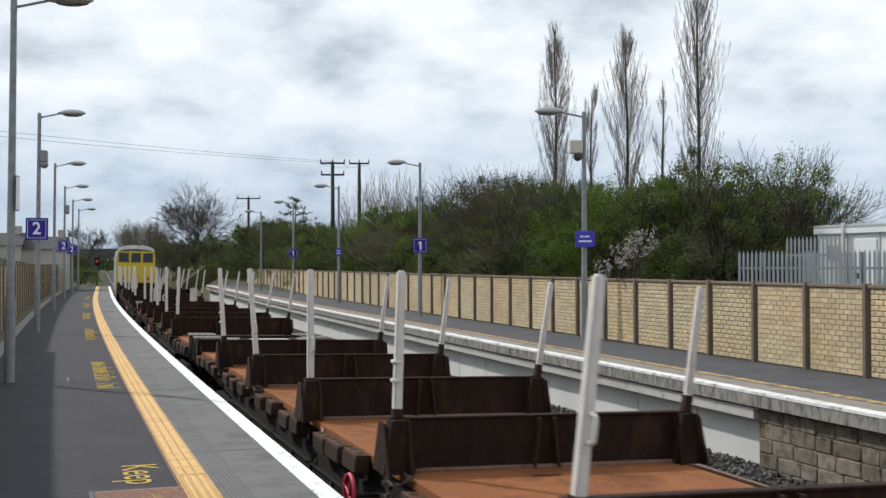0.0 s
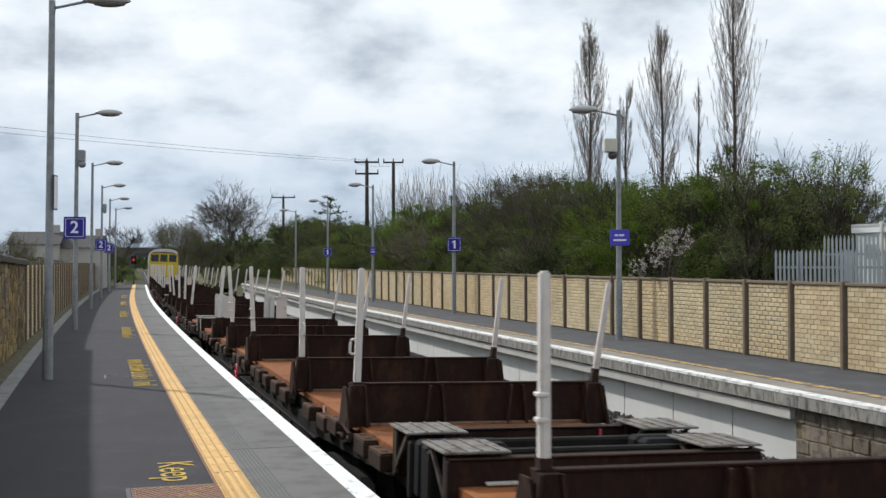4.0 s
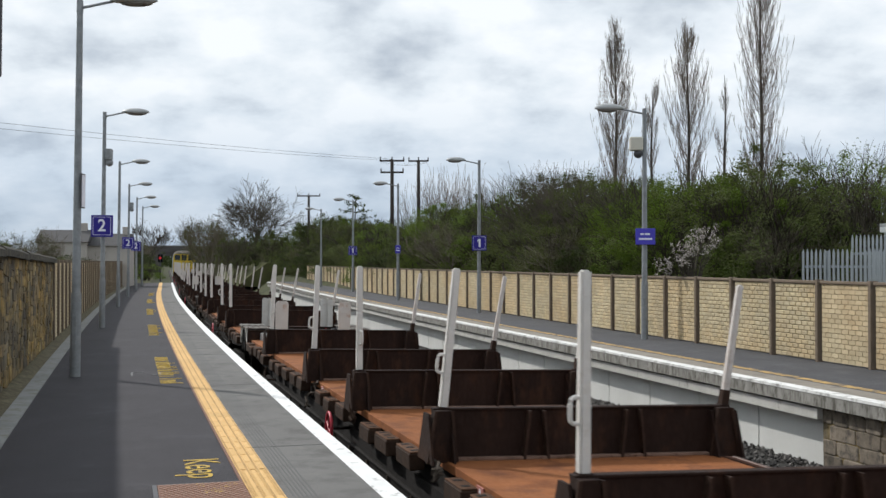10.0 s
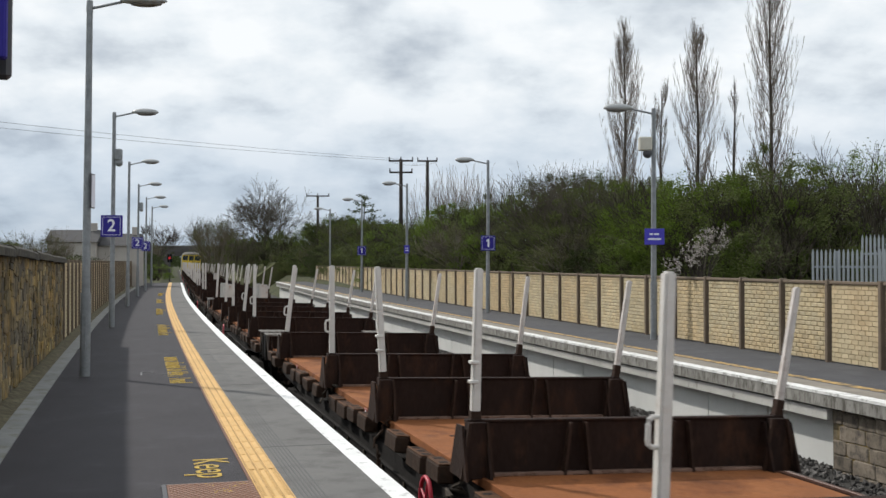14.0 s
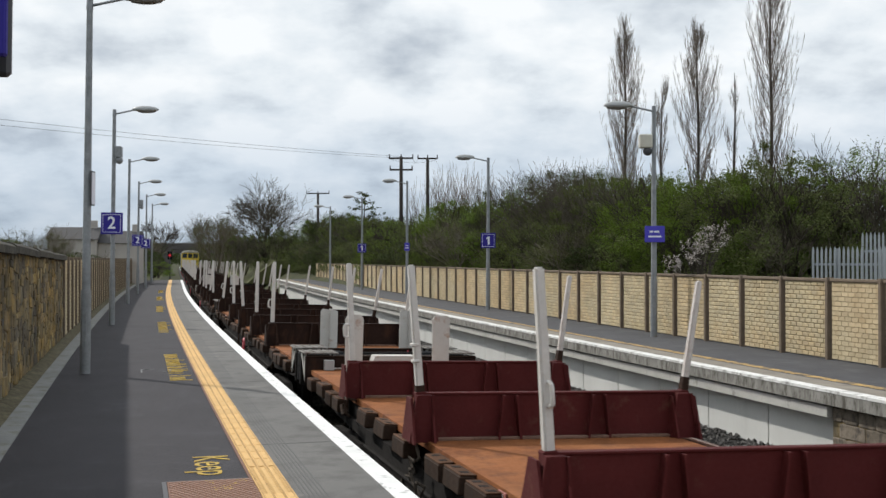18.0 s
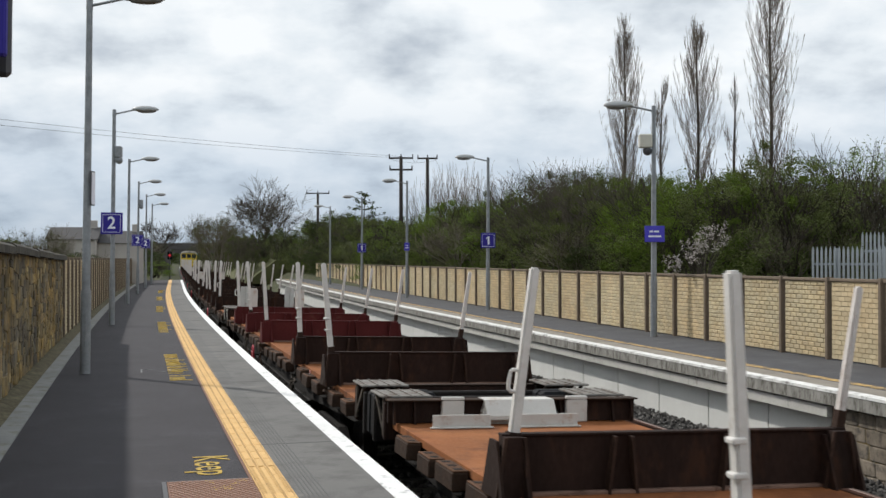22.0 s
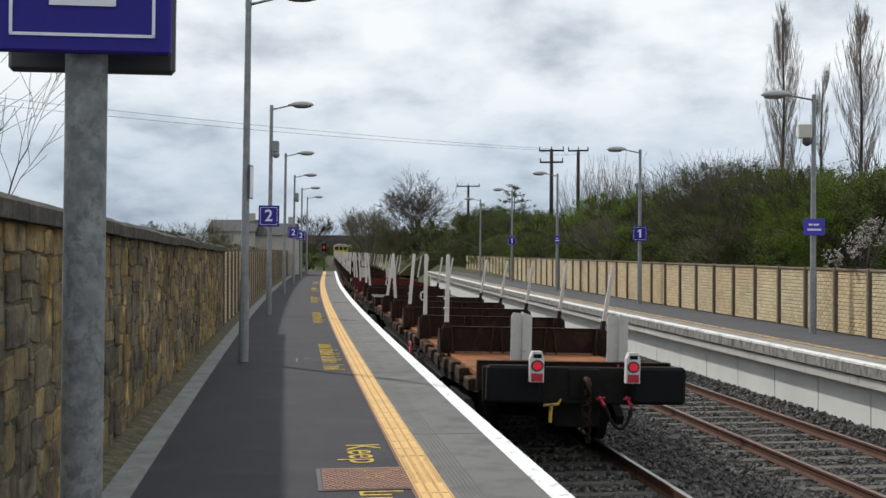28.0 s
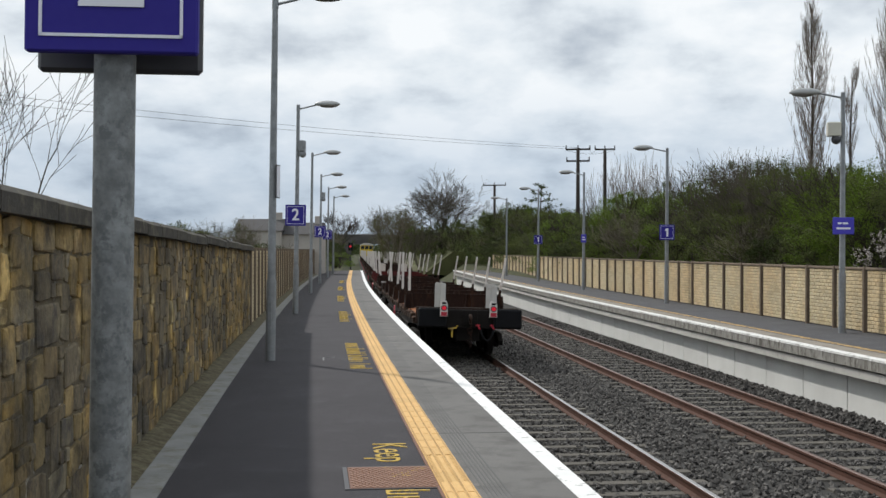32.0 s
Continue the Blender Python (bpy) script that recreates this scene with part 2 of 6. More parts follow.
RUST_DECK = material("rusty_deck_plate", (0.245, 0.090, 0.032), 0.85, vary=0.22, scale=1.3, fine=25, bump=0.3, other=(0.105, 0.040, 0.020), spots=(0.5, 0.70), zones=((0.5, 0.5, 0.62, 0.6, (1.2, 1.35, 1.5)), (0.9, 0.55, 0.64, 0.7, (0.55, 0.5, 0.5))))
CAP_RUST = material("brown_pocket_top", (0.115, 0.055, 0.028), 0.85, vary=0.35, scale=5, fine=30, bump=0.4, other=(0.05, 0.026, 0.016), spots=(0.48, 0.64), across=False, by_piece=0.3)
WORN_WHITE = material("chipped_white_paint", (0.52, 0.505, 0.475), 0.6, vary=0.10, scale=3, fine=40, bump=0.25, other=(0.33, 0.20, 0.13), spots=(0.57, 0.74))
RUST_STEEL = material("dark_rusty_steel", (0.021, 0.0105, 0.0075), 0.82, vary=0.35, scale=2, fine=30, bump=0.5, other=(0.052, 0.023, 0.012), spots=(0.52, 0.72), stretch=(1, 1, 0.45))
RIB_RUST = material("worn_rusty_edge", (0.040, 0.022, 0.015), 0.8, vary=0.35, scale=4, fine=30, bump=0.5, other=(0.028, 0.015, 0.010), spots=(0.45, 0.62))
MAROON = material("maroon_painted_steel", (0.078, 0.0135, 0.0135), 0.78, vary=0.15, scale=2, fine=30, bump=0.2, other=(0.11, 0.05, 0.035), spots=(0.58, 0.76))
UNDER = material("grimy_underframe", (0.013, 0.011, 0.010), 0.85, vary=0.3, scale=4, fine=40, bump=0.4)
# worn rust, paler than the bulkhead: sun on the foot flange is painted in
FLANGE = material("worn_flange_painted_sunlit", (0.20, 0.125, 0.095), 0.8, vary=0.3, scale=5, fine=40, bump=0.4, other=(0.07, 0.035, 0.022), spots=(0.52, 0.66))
DUSTY = material("dusty_grey_frame", (0.085, 0.070, 0.056), 0.9, vary=0.35, scale=3, fine=30, bump=0.5, other=(0.022, 0.018, 0.015), spots=(0.46, 0.62))
FADED_RED = material("faded_red_plate", (0.33, 0.115, 0.09), 0.7, vary=0.2, scale=9, fine=50)
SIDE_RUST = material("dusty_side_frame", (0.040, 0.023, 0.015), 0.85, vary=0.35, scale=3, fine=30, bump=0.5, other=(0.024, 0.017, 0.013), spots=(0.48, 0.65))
BLACK = material("black_paint", (0.007, 0.0075, 0.009), 0.80, vary=0.2, scale=4, fine=40)
RED = material("red_paint", (0.42, 0.02, 0.04), 0.45, vary=0.1, scale=6, fine=40)
YELLOW = material("yellow_paint", (0.62, 0.45, 0.02), 0.45, vary=0.05, scale=2, fine=40)
GREY_PAINT = material("grey_body_paint", (0.25, 0.26, 0.27), 0.5, vary=0.08, scale=1, fine=30)
GLASS = material("dark_window_glass", (0.02, 0.025, 0.03), 0.08)
PLATE_GREY = material("treadplate", (0.20, 0.19, 0.175), 0.75, 0.0, vary=0.25, scale=5, fine=40, bump=0.3, other=(0.08, 0.05, 0.034), spots=(0.48, 0.66))


def glow(name, color, strength):
    m = bpy.data.materials.new(name)
    m.use_nodes = True
    b = m.node_tree.nodes["Principled BSDF"]
    b.inputs["Base Color"].default_value = (*color, 1)
    b.inputs["Emission Color"].default_value, b.inputs["Emission Strength"].default_value = (*color, 1), strength
    return m


TAIL_RED = glow("lit_red_lens", (0.75, 0.01, 0.03), 0.22)
SIGNAL_RED = glow("lit_signal", (0.6, 0.03, 0.04), 0.4)


# ---- mesh helpers ----
def finish(me, mat, smooth=False):
    me.materials.append(mat)
    if smooth:
        for p in me.polygons:
            p.use_smooth = True
    return me


def mesh_of(name, bm, mat, smooth=False):
    me = bpy.data.meshes.new(name)
    bmesh.ops.recalc_face_normals(bm, faces=bm.faces)
    bm.to_mesh(me)
    bm.free()
    return finish(me, mat, smooth)


def data_mesh(name, verts, faces, mat, smooth=False):
    me = bpy.data.meshes.new(name)
    me.from_pydata([tuple(v) for v in verts], [], [tuple(f) for f in faces])
    me.update()
    return finish(me, mat, smooth)


def link(name, me, parent=None, m=None, label=""):
    ob = new(name, me)
    if parent is not None:
        ob.parent = parent
    if m is not None:
        ob.matrix_basis = m
    if label:
        ob["label"] = label
    return ob


def part(name, bm, mat, parent, label="", m=None, smooth=False):
    return link(name, mesh_of(name, bm, mat, smooth), parent, m, label)


def thing(name, m, label, category, group="", kind=""):
    ob = new(name)
    ob.empty_display_size = 0.2
    ob.matrix_basis = m
    return tagged(ob, label, category, group, kind)


def box(x0, x1, y0, y1, z0, z1, bevel=0.0, bm=None):
    own = bm is None
    bm = bm or bmesh.new()
    r = bmesh.ops.create_cube(bm, size=1.0)
    bmesh.ops.transform(bm, matrix=Matrix.Translation(((x0 + x1) / 2, (y0 + y1) / 2, (z0 + z1) / 2)) @ Matrix.Diagonal((x1 - x0, y1 - y0, z1 - z0, 1)), verts=r["verts"])
    if bevel:
        es = {e for v in r["verts"] for e in v.link_edges}
        bmesh.ops.bevel(bm, geom=list(es), offset=bevel, segments=1, affect="EDGES")
    return bm


def rod(p, q, r, r2=None, seg=10, bm=None, caps=True):
    bm = bm or bmesh.new()
    p, q = Vector(p), Vector(q)
    d = q - p
    m = Matrix.Translation((p + q) / 2) @ d.to_track_quat("Z", "Y").to_matrix().to_4x4()
    bmesh.ops.create_cone(bm, cap_ends=caps, segments=seg, radius1=r, radius2=r if r2 is None else r2, depth=d.length, matrix=m)
    return bm


def prism(points, axis, a, b, bm=None):
    """A flat outline drawn out along one axis; the outline is in the two other axes, in order."""
    bm = bm or bmesh.new()

    def v(pt, d):
        c = list(pt)
        c.insert(axis, d)
        return bm.verts.new(c)
    lo, hi = [v(p, a) for p in points], [v(p, b) for p in points]
    bm.faces.new(lo[::-1])
    bm.faces.new(hi)
    n = len(points)
    for i in range(n):
        bm.faces.new((lo[i], lo[(i + 1) % n], hi[(i + 1) % n], hi[i]))
    return bm


def ring(center, axis, R, r, seg=20, tube=6, bm=None):
    bm = bm or bmesh.new()
    m = Matrix.Translation(center) @ Vector(axis).to_track_quat("Z", "Y").to_matrix().to_4x4()
    vs = []
    for i in range(seg):
        a = 2 * math.pi * i / seg
        vs.append([bm.verts.new(m @ Vector(((R + r * math.cos(b)) * math.cos(a), (R + r * math.cos(b)) * math.sin(a), r * math.sin(b)))) for b in [2 * math.pi * j / tube for j in range(tube)]])
    for i in range(seg):
        for j in range(tube):
            bm.faces.new((vs[i][j], vs[(i + 1) % seg][j], vs[(i + 1) % seg][(j + 1) % tube], vs[i][(j + 1) % tube]))
    return bm


def tube(points, r, seg=7):
    """A bent rope or hose through the points, in one skin."""
    bm, rows = bmesh.new(), []
    for i, p in enumerate(points):
        d = (points[min(i + 1, len(points) - 1)] - points[max(i - 1, 0)]).normalized()
        a = d.cross(Vector((0.31, 0.2, 0.93))).normalized()
        b = d.cross(a)
        rows.append([bm.verts.new(p + a * (r * math.cos(6.2832 * k / seg)) + b * (r * math.sin(6.2832 * k / seg))) for k in range(seg)])
    for u, v in zip(rows, rows[1:]):
        for k in range(seg):
            bm.faces.new((u[k], u[(k + 1) % seg], v[(k + 1) % seg], v[k]))
    bm.faces.new(rows[0])
    bm.faces.new(rows[-1])
    return bm


def sweep(profile, ys, off=None, rise=None):
    """A closed outline of (off, z), carried along the line; returns verts and faces."""
    verts, faces, n = [], [], len(profile)
    for y in ys:
        d = off(y) if off else 0.0
        for o, z in profile:
            verts.append(at(y, o + d, z * rise(y) if rise else z))
    for i in range(len(ys) - 1):
        for j in range(n):
            a, b = i * n + j, i * n + (j + 1) % n
            faces.append((a, b, b + n, a + n))
    faces.append(tuple(range(n))[::-1])
    faces.append(tuple(range((len(ys) - 1) * n, len(ys) * n)))
    return verts, faces


def band(name, profile, y0, y1, mat, step=2.0, off=None, parent=None, label="", rise=None):
    ys = np.linspace(y0, y1, max(2, int((y1 - y0) / step) + 1))
    v, f = sweep(profile, ys, off, rise)
    me = data_mesh(name, v, f, mat)
    bm = bmesh.new()
    bm.from_mesh(me)
    bmesh.ops.recalc_face_normals(bm, faces=bm.faces)
    bm.to_mesh(me)
    bm.free()
    return link(name, me, parent, None, label)


# ---- the ground, the bed and the two tracks ----
def make_ground():
    offs = [(-2500, 0.4), (-400, 0.4), (-60, 0.3), (-14, 0.4), (-4.6, 0.05), (-1.6, -1.4), (9.0, -1.4), (11.6, 0.3), (30, 0.7), (70, 0.8), (400, 1.0), (2500, 1.0)]
    ys = list(np.linspace(-80, 300, 64)) + [400, 600, 1000, 1800, 3000]
    verts, faces = [], []
    for y in ys:
        for o, z in offs:
            verts.append(at(y, o, z))
    n = len(offs)
    for i in range(len(ys) - 1):
        for j in range(n - 1):
            a = i * n + j
            faces.append((a, a + 1, a + 1 + n, a + n))
    tagged(link("ground", data_mesh("ground", verts, faces, GRASS)), "rough grass and earth beside the railway", "ground", kind="structure")


NEAR_MID, FAR_MID = 1.78, 5.74


def make_tracks():
    bed = band("ballast_bed", [(0.25, -1.6), (0.25, -1.22), (6.9, -1.22), (7.3, -1.15), (7.8, -1.15), (7.8, -1.6)], -25, 420, BALLAST, 6)
    tagged(bed, "grey stone ballast bed under two tracks", "ballast", kind="structure")
    slp = mesh_of("sleeper", prism([(-0.14, -1.42), (-0.10, -1.192), (0.10, -1.192), (0.14, -1.42)], 0, -1.3, 1.3), SLEEPER)
    for mid, head, name in ((NEAR_MID - 0.09, RAIL_HEAD, "near"), (FAR_MID - 0.06, RAIL_HEAD_DULL, "far")):
        tr = thing("railway_track", Matrix.Identity(4), "broad-gauge track of rusty rails on concrete sleepers" if name == "far" else "broad-gauge track with polished rail heads under the train", "railway track", kind="structure")
        for side in (-0.835, 0.835):
            o = mid + side
            rl = band("rail", [(o - 0.07, -1.19), (o - 0.065, -1.175), (o - 0.012, -1.15), (o - 0.012, -1.08), (o - 0.034, -1.068), (o - 0.034, -1.036), (o + 0.034, -1.036), (o + 0.034, -1.068), (o + 0.012, -1.08), (o + 0.012, -1.15), (o + 0.065, -1.175), (o + 0.07, -1.19)], -25, 420, RAIL_SIDE, 4, parent=tr)
            band("rail_head", [(o - 0.032, -1.036), (o - 0.026, -1.03), (o + 0.026, -1.03), (o + 0.032, -1.036)], -25, 420, head, 4, parent=rl)
        for i in range(167):
            y = -9.56 + i * 0.68
            link("sleeper", slp, tr, place(y, mid))


# ---- platforms ----
END_L = 103.0
R_OLD = 14.5        # where the old stone gives way to concrete panels


def r_edge(y):
    return 7.3 + 0.012 * min(y - 15, 90)


def r_wall(y):
    return 10.25 + 0.022 * min(y - 25, 60)


def make_platforms():
    p = band("platform", [(-4.0, -1.4), (-4.0, -0.004), (-0.92, -0.004), (-0.92, -1.4)], -15, END_L, ASPHALT)
    tagged(p, "dark asphalt station platform", "platform", kind="structure")
    e = band("platform_edge", [(-0.925, -0.25), (-0.925, 0.0), (-0.19, 0.0), (-0.19, -0.25)], -15, END_L, CONCRETE, parent=p)
    band("white_edge", [(-0.192, -0.14), (-0.192, 0.003), (-0.015, 0.003), (0.0, -0.012), (0.0, -0.14)], -15, END_L, WHITE_LINE, parent=p, label="white painted platform edge")
    band("platform_face", [(-0.93, -1.5), (-0.93, -0.25), (-0.12, -0.25), (-0.12, -1.5)], -15, END_L, UNDER, parent=p)
    band("kerb", [(-3.55, -0.3), (-3.55, 0.018), (-3.325, 0.012), (-3.325, -0.3)], -15, END_L, KERB, parent=p, label="pale concrete strip along the wall")
    band("verge", [(-4.05, -0.3), (-4.05, 0.09), (-3.72, 0.06), (-3.55, 0.012), (-3.55, -0.3)], -15, END_L, VERGE, 0.6, parent=p, label="dirt and moss at the foot of the wall")
    q = band("platform", [(0.62, -1.4), (0.62, 0.0), (3.6, 0.0), (3.6, -1.4)], -15, 104, ASPHALT_PALE, off=r_edge)
    tagged(q, "dark asphalt platform across the tracks", "platform", kind="structure")
    band("platform_edge", [(0.172, -0.035), (0.172, 0.004), (0.62, 0.004), (0.62, -0.035)], -15, 104, WARM_CONCRETE, off=r_edge, parent=q)
    band("white_edge", [(-0.05, -0.035), (-0.05, 0.006), (0.17, 0.006), (0.17, -0.035)], -15, 104, WEATHERED_WHITE, off=r_edge, parent=q)
    band("yellow_line", [(0.70, -0.05), (0.70, 0.006), (0.86, 0.006), (0.84, -0.05)], -15, 104, WORN_YELLOW, off=r_edge, parent=q)
    band("coping", [(-0.04, -0.21), (-0.04, -0.037), (0.6, -0.037), (0.6, -0.21)], -15, 104, EDGE_STONE, off=r_edge, parent=q)
    band("ledge", [(0.02, -0.40), (0.02, -0.25), (0.5, -0.22), (0.5, -0.40)], R_OLD, 104, LEDGE, off=r_edge, parent=q, label="weathered white ledge beam under the coping")
    y = R_OLD + 0.05
    while y < 104:
        band("concrete_panel", [(0.30, -1.4), (0.30, -0.41), (0.5, -0.41), (0.5, -1.4)], y, y + 1.955, PANEL_CONC, 1.0, off=r_edge, parent=q)
        y += 1.99
    band("old_wall_core", [(0.12, -1.4), (0.12, -0.22), (0.5, -0.22), (0.5, -1.4)], -15, R_OLD, STONE_JOINT, off=r_edge, parent=q)


make_ground()
make_tracks()
make_platforms()


# ---- fences, walls ----
def brick_panel(L, H, courses, per, depth=0.014):
    """A panel of imitation brickwork: backing plus raised bricks, one mesh."""
    verts, faces = [], []

    def add(x0, x1, y0, y1, z0, z1, c=0.008):
        b = len(verts)
        verts.extend([(x0, y0, z0), (x0, y1, z0), (x0, y1, z1), (x0, y0, z1), (x1, y0 + c, z0 + c), (x1, y1 - c, z0 + c), (x1, y1 - c, z1 - c), (x1, y0 + c, z1 - c)])
        faces.extend([(b + 4, b + 5, b + 6, b + 7), (b, b + 1, b + 5, b + 4), (b + 1, b + 2, b + 6, b + 5), (b + 2, b + 3, b + 7, b + 6), (b + 3, b, b + 4, b + 7)])
    h, w = H / courses, L / per
    for i in range(courses):
        shift = (i % 2) * 0.5
        j = -shift
        while j < per:
            y0, y1 = max(0, j * w) + 0.006, min(L, (j + 1) * w) - 0.006
            if y1 - y0 > 0.03:
                add(0, depth, y0, y1, i * h + 0.007, (i + 1) * h - 0.007)
            j += 1
    return verts, faces


FENCE_STEP = 1.57


def make_right_fence():
    fence = thing("boundary_fence", Matrix.Identity(4), "buff brick-patterned concrete panel fence with brown posts", "fence", kind="structure")
    post = mesh_of("post", box(-0.075, 0.075, -0.045, 0.045, -0.15, 1.50, 0.012), PANEL_POST)
    L, H = 1.62, 1.40
    v, f = brick_panel(L - 0.16, H, 16, 7)
    f = [tuple(reversed(q)) for q in f]
    v = [(-x, y, z) for x, y, z in v]
    bricks = data_mesh("brickwork", v, f, BRICK_ISL)
    back = mesh_of("backing", box(0.0, 0.05, 0, L - 0.16, 0, H), MORTAR)
    cap = mesh_of("panel_cap", box(-0.05, 0.07, -0.02, L - 0.14, H + 0.003, H + 0.06, 0.01), PANEL_POST)
    one = mesh_of("brick", prism([(0, 0), ((L - 0.16) / 7 - 0.012, 0), ((L - 0.16) / 7 - 0.012, H / 16 - 0.013), (0, H / 16 - 0.013)], 0, -0.014, 0.0), BRICK)
    half = mesh_of("brick_half", prism([(0, 0), ((L - 0.16) / 14 - 0.012, 0), ((L - 0.16) / 14 - 0.012, H / 16 - 0.013), (0, H / 16 - 0.013)], 0, -0.014, 0.0), BRICK)
    w, h = (L - 0.16) / 7, H / 16
    for i in range(-6, 49):
        y, y2 = (15.42 + 1.565 * k + 0.0035 * k * abs(k) for k in (i, i + 1))
        a, b = at(y, r_wall(y), 0), at(y2, r_wall(y2), 0)
        d = b - a
        m = Matrix.Translation(a) @ Matrix.Rotation(math.atan2(-d.x, d.y), 4, "Z")
        link("post", post, fence, m)
        n = m @ Matrix.Translation((0, 0.075, 0.02)) @ Matrix.Diagonal((1, (d.length - 0.15) / (L - 0.14), 1, 1))
        panel = link("panel", back, fence, n)
        link("panel_cap", cap, panel)
        if i in (0, 1):
            for r in range(16):
                for k in range(7 if r % 2 == 0 else 8):
                    if r % 2 == 0:
                        link("brick", one, panel, Matrix.Translation((-0.002, k * w + 0.006, r * h + 0.007)))
                    elif k == 0:
                        link("brick", half, panel, Matrix.Translation((-0.002, 0.008, r * h + 0.007)))
                    elif k == 7:
                        link("brick", half, panel, Matrix.Translation((-0.002, 6.5 * w + 0.006, r * h + 0.007)))
                    else:
                        link("brick", one, panel, Matrix.Translation((-0.002, (k - 0.5) * w + 0.006, r * h + 0.007)))
        else:
            tagged(link("brickwork", bricks, panel, Matrix.Translation((-0.002, 0, 0))), kind="stuff")


BRICK_ISL = material("buff_brickwork", (0.55, 0.47, 0.315), 0.85, vary=0.12, scale=1.1, fine=60, bump=0.5, by_piece=0.15, zones=FENCE_STAINS, across=True, joined=True, tints=((1, 1, 1), (0.9, 0.9, 0.9), (1.06, 1.04, 1.0), (0.96, 0.94, 0.9)), other=(0.42, 0.31, 0.17), spots=(0.54, 0.80))


def make_left_fence():
    fence = thing("boundary_fence", Matrix.Identity(4), "buff concrete panel fence with brown posts beside the platform", "fence", kind="structure")
    post = mesh_of("post", box(-0.10, 0.064, -0.06, 0.06, -0.1, 1.86, 0.012), PANEL_POST)
    L, H = 1.62, 1.78
    v, f = brick_panel(L - 0.16, H, 20, 7)
    bricks = data_mesh("brickwork", v, f, BRICK_ISL)
    back = mesh_of("backing", box(-0.05, 0.0, 0, L - 0.16, 0, H), MORTAR)
    for i in range(49):
        y = 27.6 + FENCE_STEP * i
        a, b = at(y, -3.80, 0.05), at(y + FENCE_STEP, -3.80, 0.05)
        d = b - a
        m = Matrix.Translation(a) @ Matrix.Rotation(math.atan2(-d.x, d.y), 4, "Z")
        link("post", post, fence, m)
        panel = link("panel", back, fence, m @ Matrix.Translation((0, 0.08, 0.0)))
        tagged(link("brickwork", bricks, panel, Matrix.Translation((0.002, 0, 0))), kind="stuff")


make_right_fence()
make_left_fence()


def stone_mesh(rng, mat=None):
    """One rough wall stone, a unit across, with eight uneven corners and its flat face towards +x."""
    bm = bmesh.new()
    c = []
    for y, z in ((-.5, -.22), (-.5, .25), (-.28, .5), (.2, .5), (.5, .24), (.5, -.2), (.24, -.5), (-.25, -.5)):
        k = rng.uniform(0.10, 0.5) if rng.random() < 0.35 else 0.75   # some corners square, some cut off
        yy, zz = y + (math.copysign(.5, y) - y) * k, z + (math.copysign(.5, z) - z) * k
        c.append((yy * rng.uniform(.90, 1.0), zz * rng.uniform(.88, 1.0)))
    rows = []
    for x, q in ((0.0, 1.0), (0.7, 0.975), (1.0, 0.90)):
        rows.append([bm.verts.new((x * (rng.uniform(.8, 1.15) if x == 1.0 else 1), y * q, z * q)) for y, z in c])
    for a, b in zip(rows, rows[1:]):
        for i in range(8):
            bm.faces.new((a[i], a[(i + 1) % 8], b[(i + 1) % 8], b[i]))
    bm.faces.new(rows[-1])
    return mesh_of("stone", bm, mat or STONE)


def wall_rise(y):
    return (2.19 - 0.0115 * (max(y, 4) - 8)) / 2.09


def make_stone_wall():
    rng = random.Random(5)
    w = band("stone_wall", [(-4.15, -0.1), (-4.15, 1.94), (-3.78, 1.94), (-3.78, -0.1)], -15, 27.5, STONE_JOINT, rise=wall_rise)
    tagged(w, "old ochre sandstone rubble wall with a dark coping", "wall", kind="structure")
    y = -15.0
    while y < 27.4:
        n = rng.uniform(0.8, 1.3)
        e = min(27.52, y + n)
        j = rng.uniform(-0.012, 0.012)
        band("coping_stone", [(-4.22, 1.93 + j), (-4.22, 2.05 + j), (-4.0, 2.10 + j), (-3.74, 2.07 + j), (-3.68, 2.03 + j), (-3.68, 1.93 + j)], y, e - 0.012, COPING, 0.7, parent=w, rise=wall_rise)
        y = e
    kinds = [stone_mesh(rng) for _ in range(16)]
    count = 0
    spare_v, spare_f = [], []
    # uncoursed rubble: stones of many sizes fitted into one another
    cell, up = 0.132, 0.0935
    y_from, cols, lines = -14.8, 320, 20
    taken = np.zeros((cols, lines), bool)
    shapes = [(2, 1), (3, 1), (4, 1), (2, 1), (2, 2), (3, 2), (2, 2), (3, 2), (3, 2), (4, 2), (2, 3), (3, 3), (5, 2), (4, 3), (4, 2), (5, 3)]
    for j in range(lines):
        for i in range(cols):
            if taken[i, j]:
                continue
            for _ in range(6):
                a, b = rng.choice(shapes)
                if i + a <= cols and j + b <= lines and not taken[i:i + a, j:j + b].any():
                    break
            else:
                a, b = 1, 1
            taken[i:i + a, j:j + b] = True
            y, z = y_from + (i + a / 2) * cell, 0.06 + (j + b / 2) * up
            y += 0.03 * math.sin(z * 9 + y)
            m = (place(y, -3.785, z * wall_rise(y) + 0.012 * math.sin(y * 5)) @ Matrix.Rotation(rng.gauss(0, .07), 4, "X")
                 @ Matrix.Diagonal((rng.uniform(0.010, 0.028), a * cell * rng.uniform(0.94, 1.05), b * up * wall_rise(y) * rng.uniform(0.92, 1.05), 1)))
            me = rng.choice(kinds)
            if 6.5 < y < 11.5 and count < 300:
                link("stone", me, w, m)
                count += 1
            else:
                n = len(spare_v)
                spare_v.extend(m @ v.co for v in me.vertices)
                spare_f.extend(tuple(n + k for k in p.vertices) for p in me.polygons)
    tagged(link("stonework", data_mesh("stonework", spare_v, spare_f, STONE_ISL), w), kind="stuff")


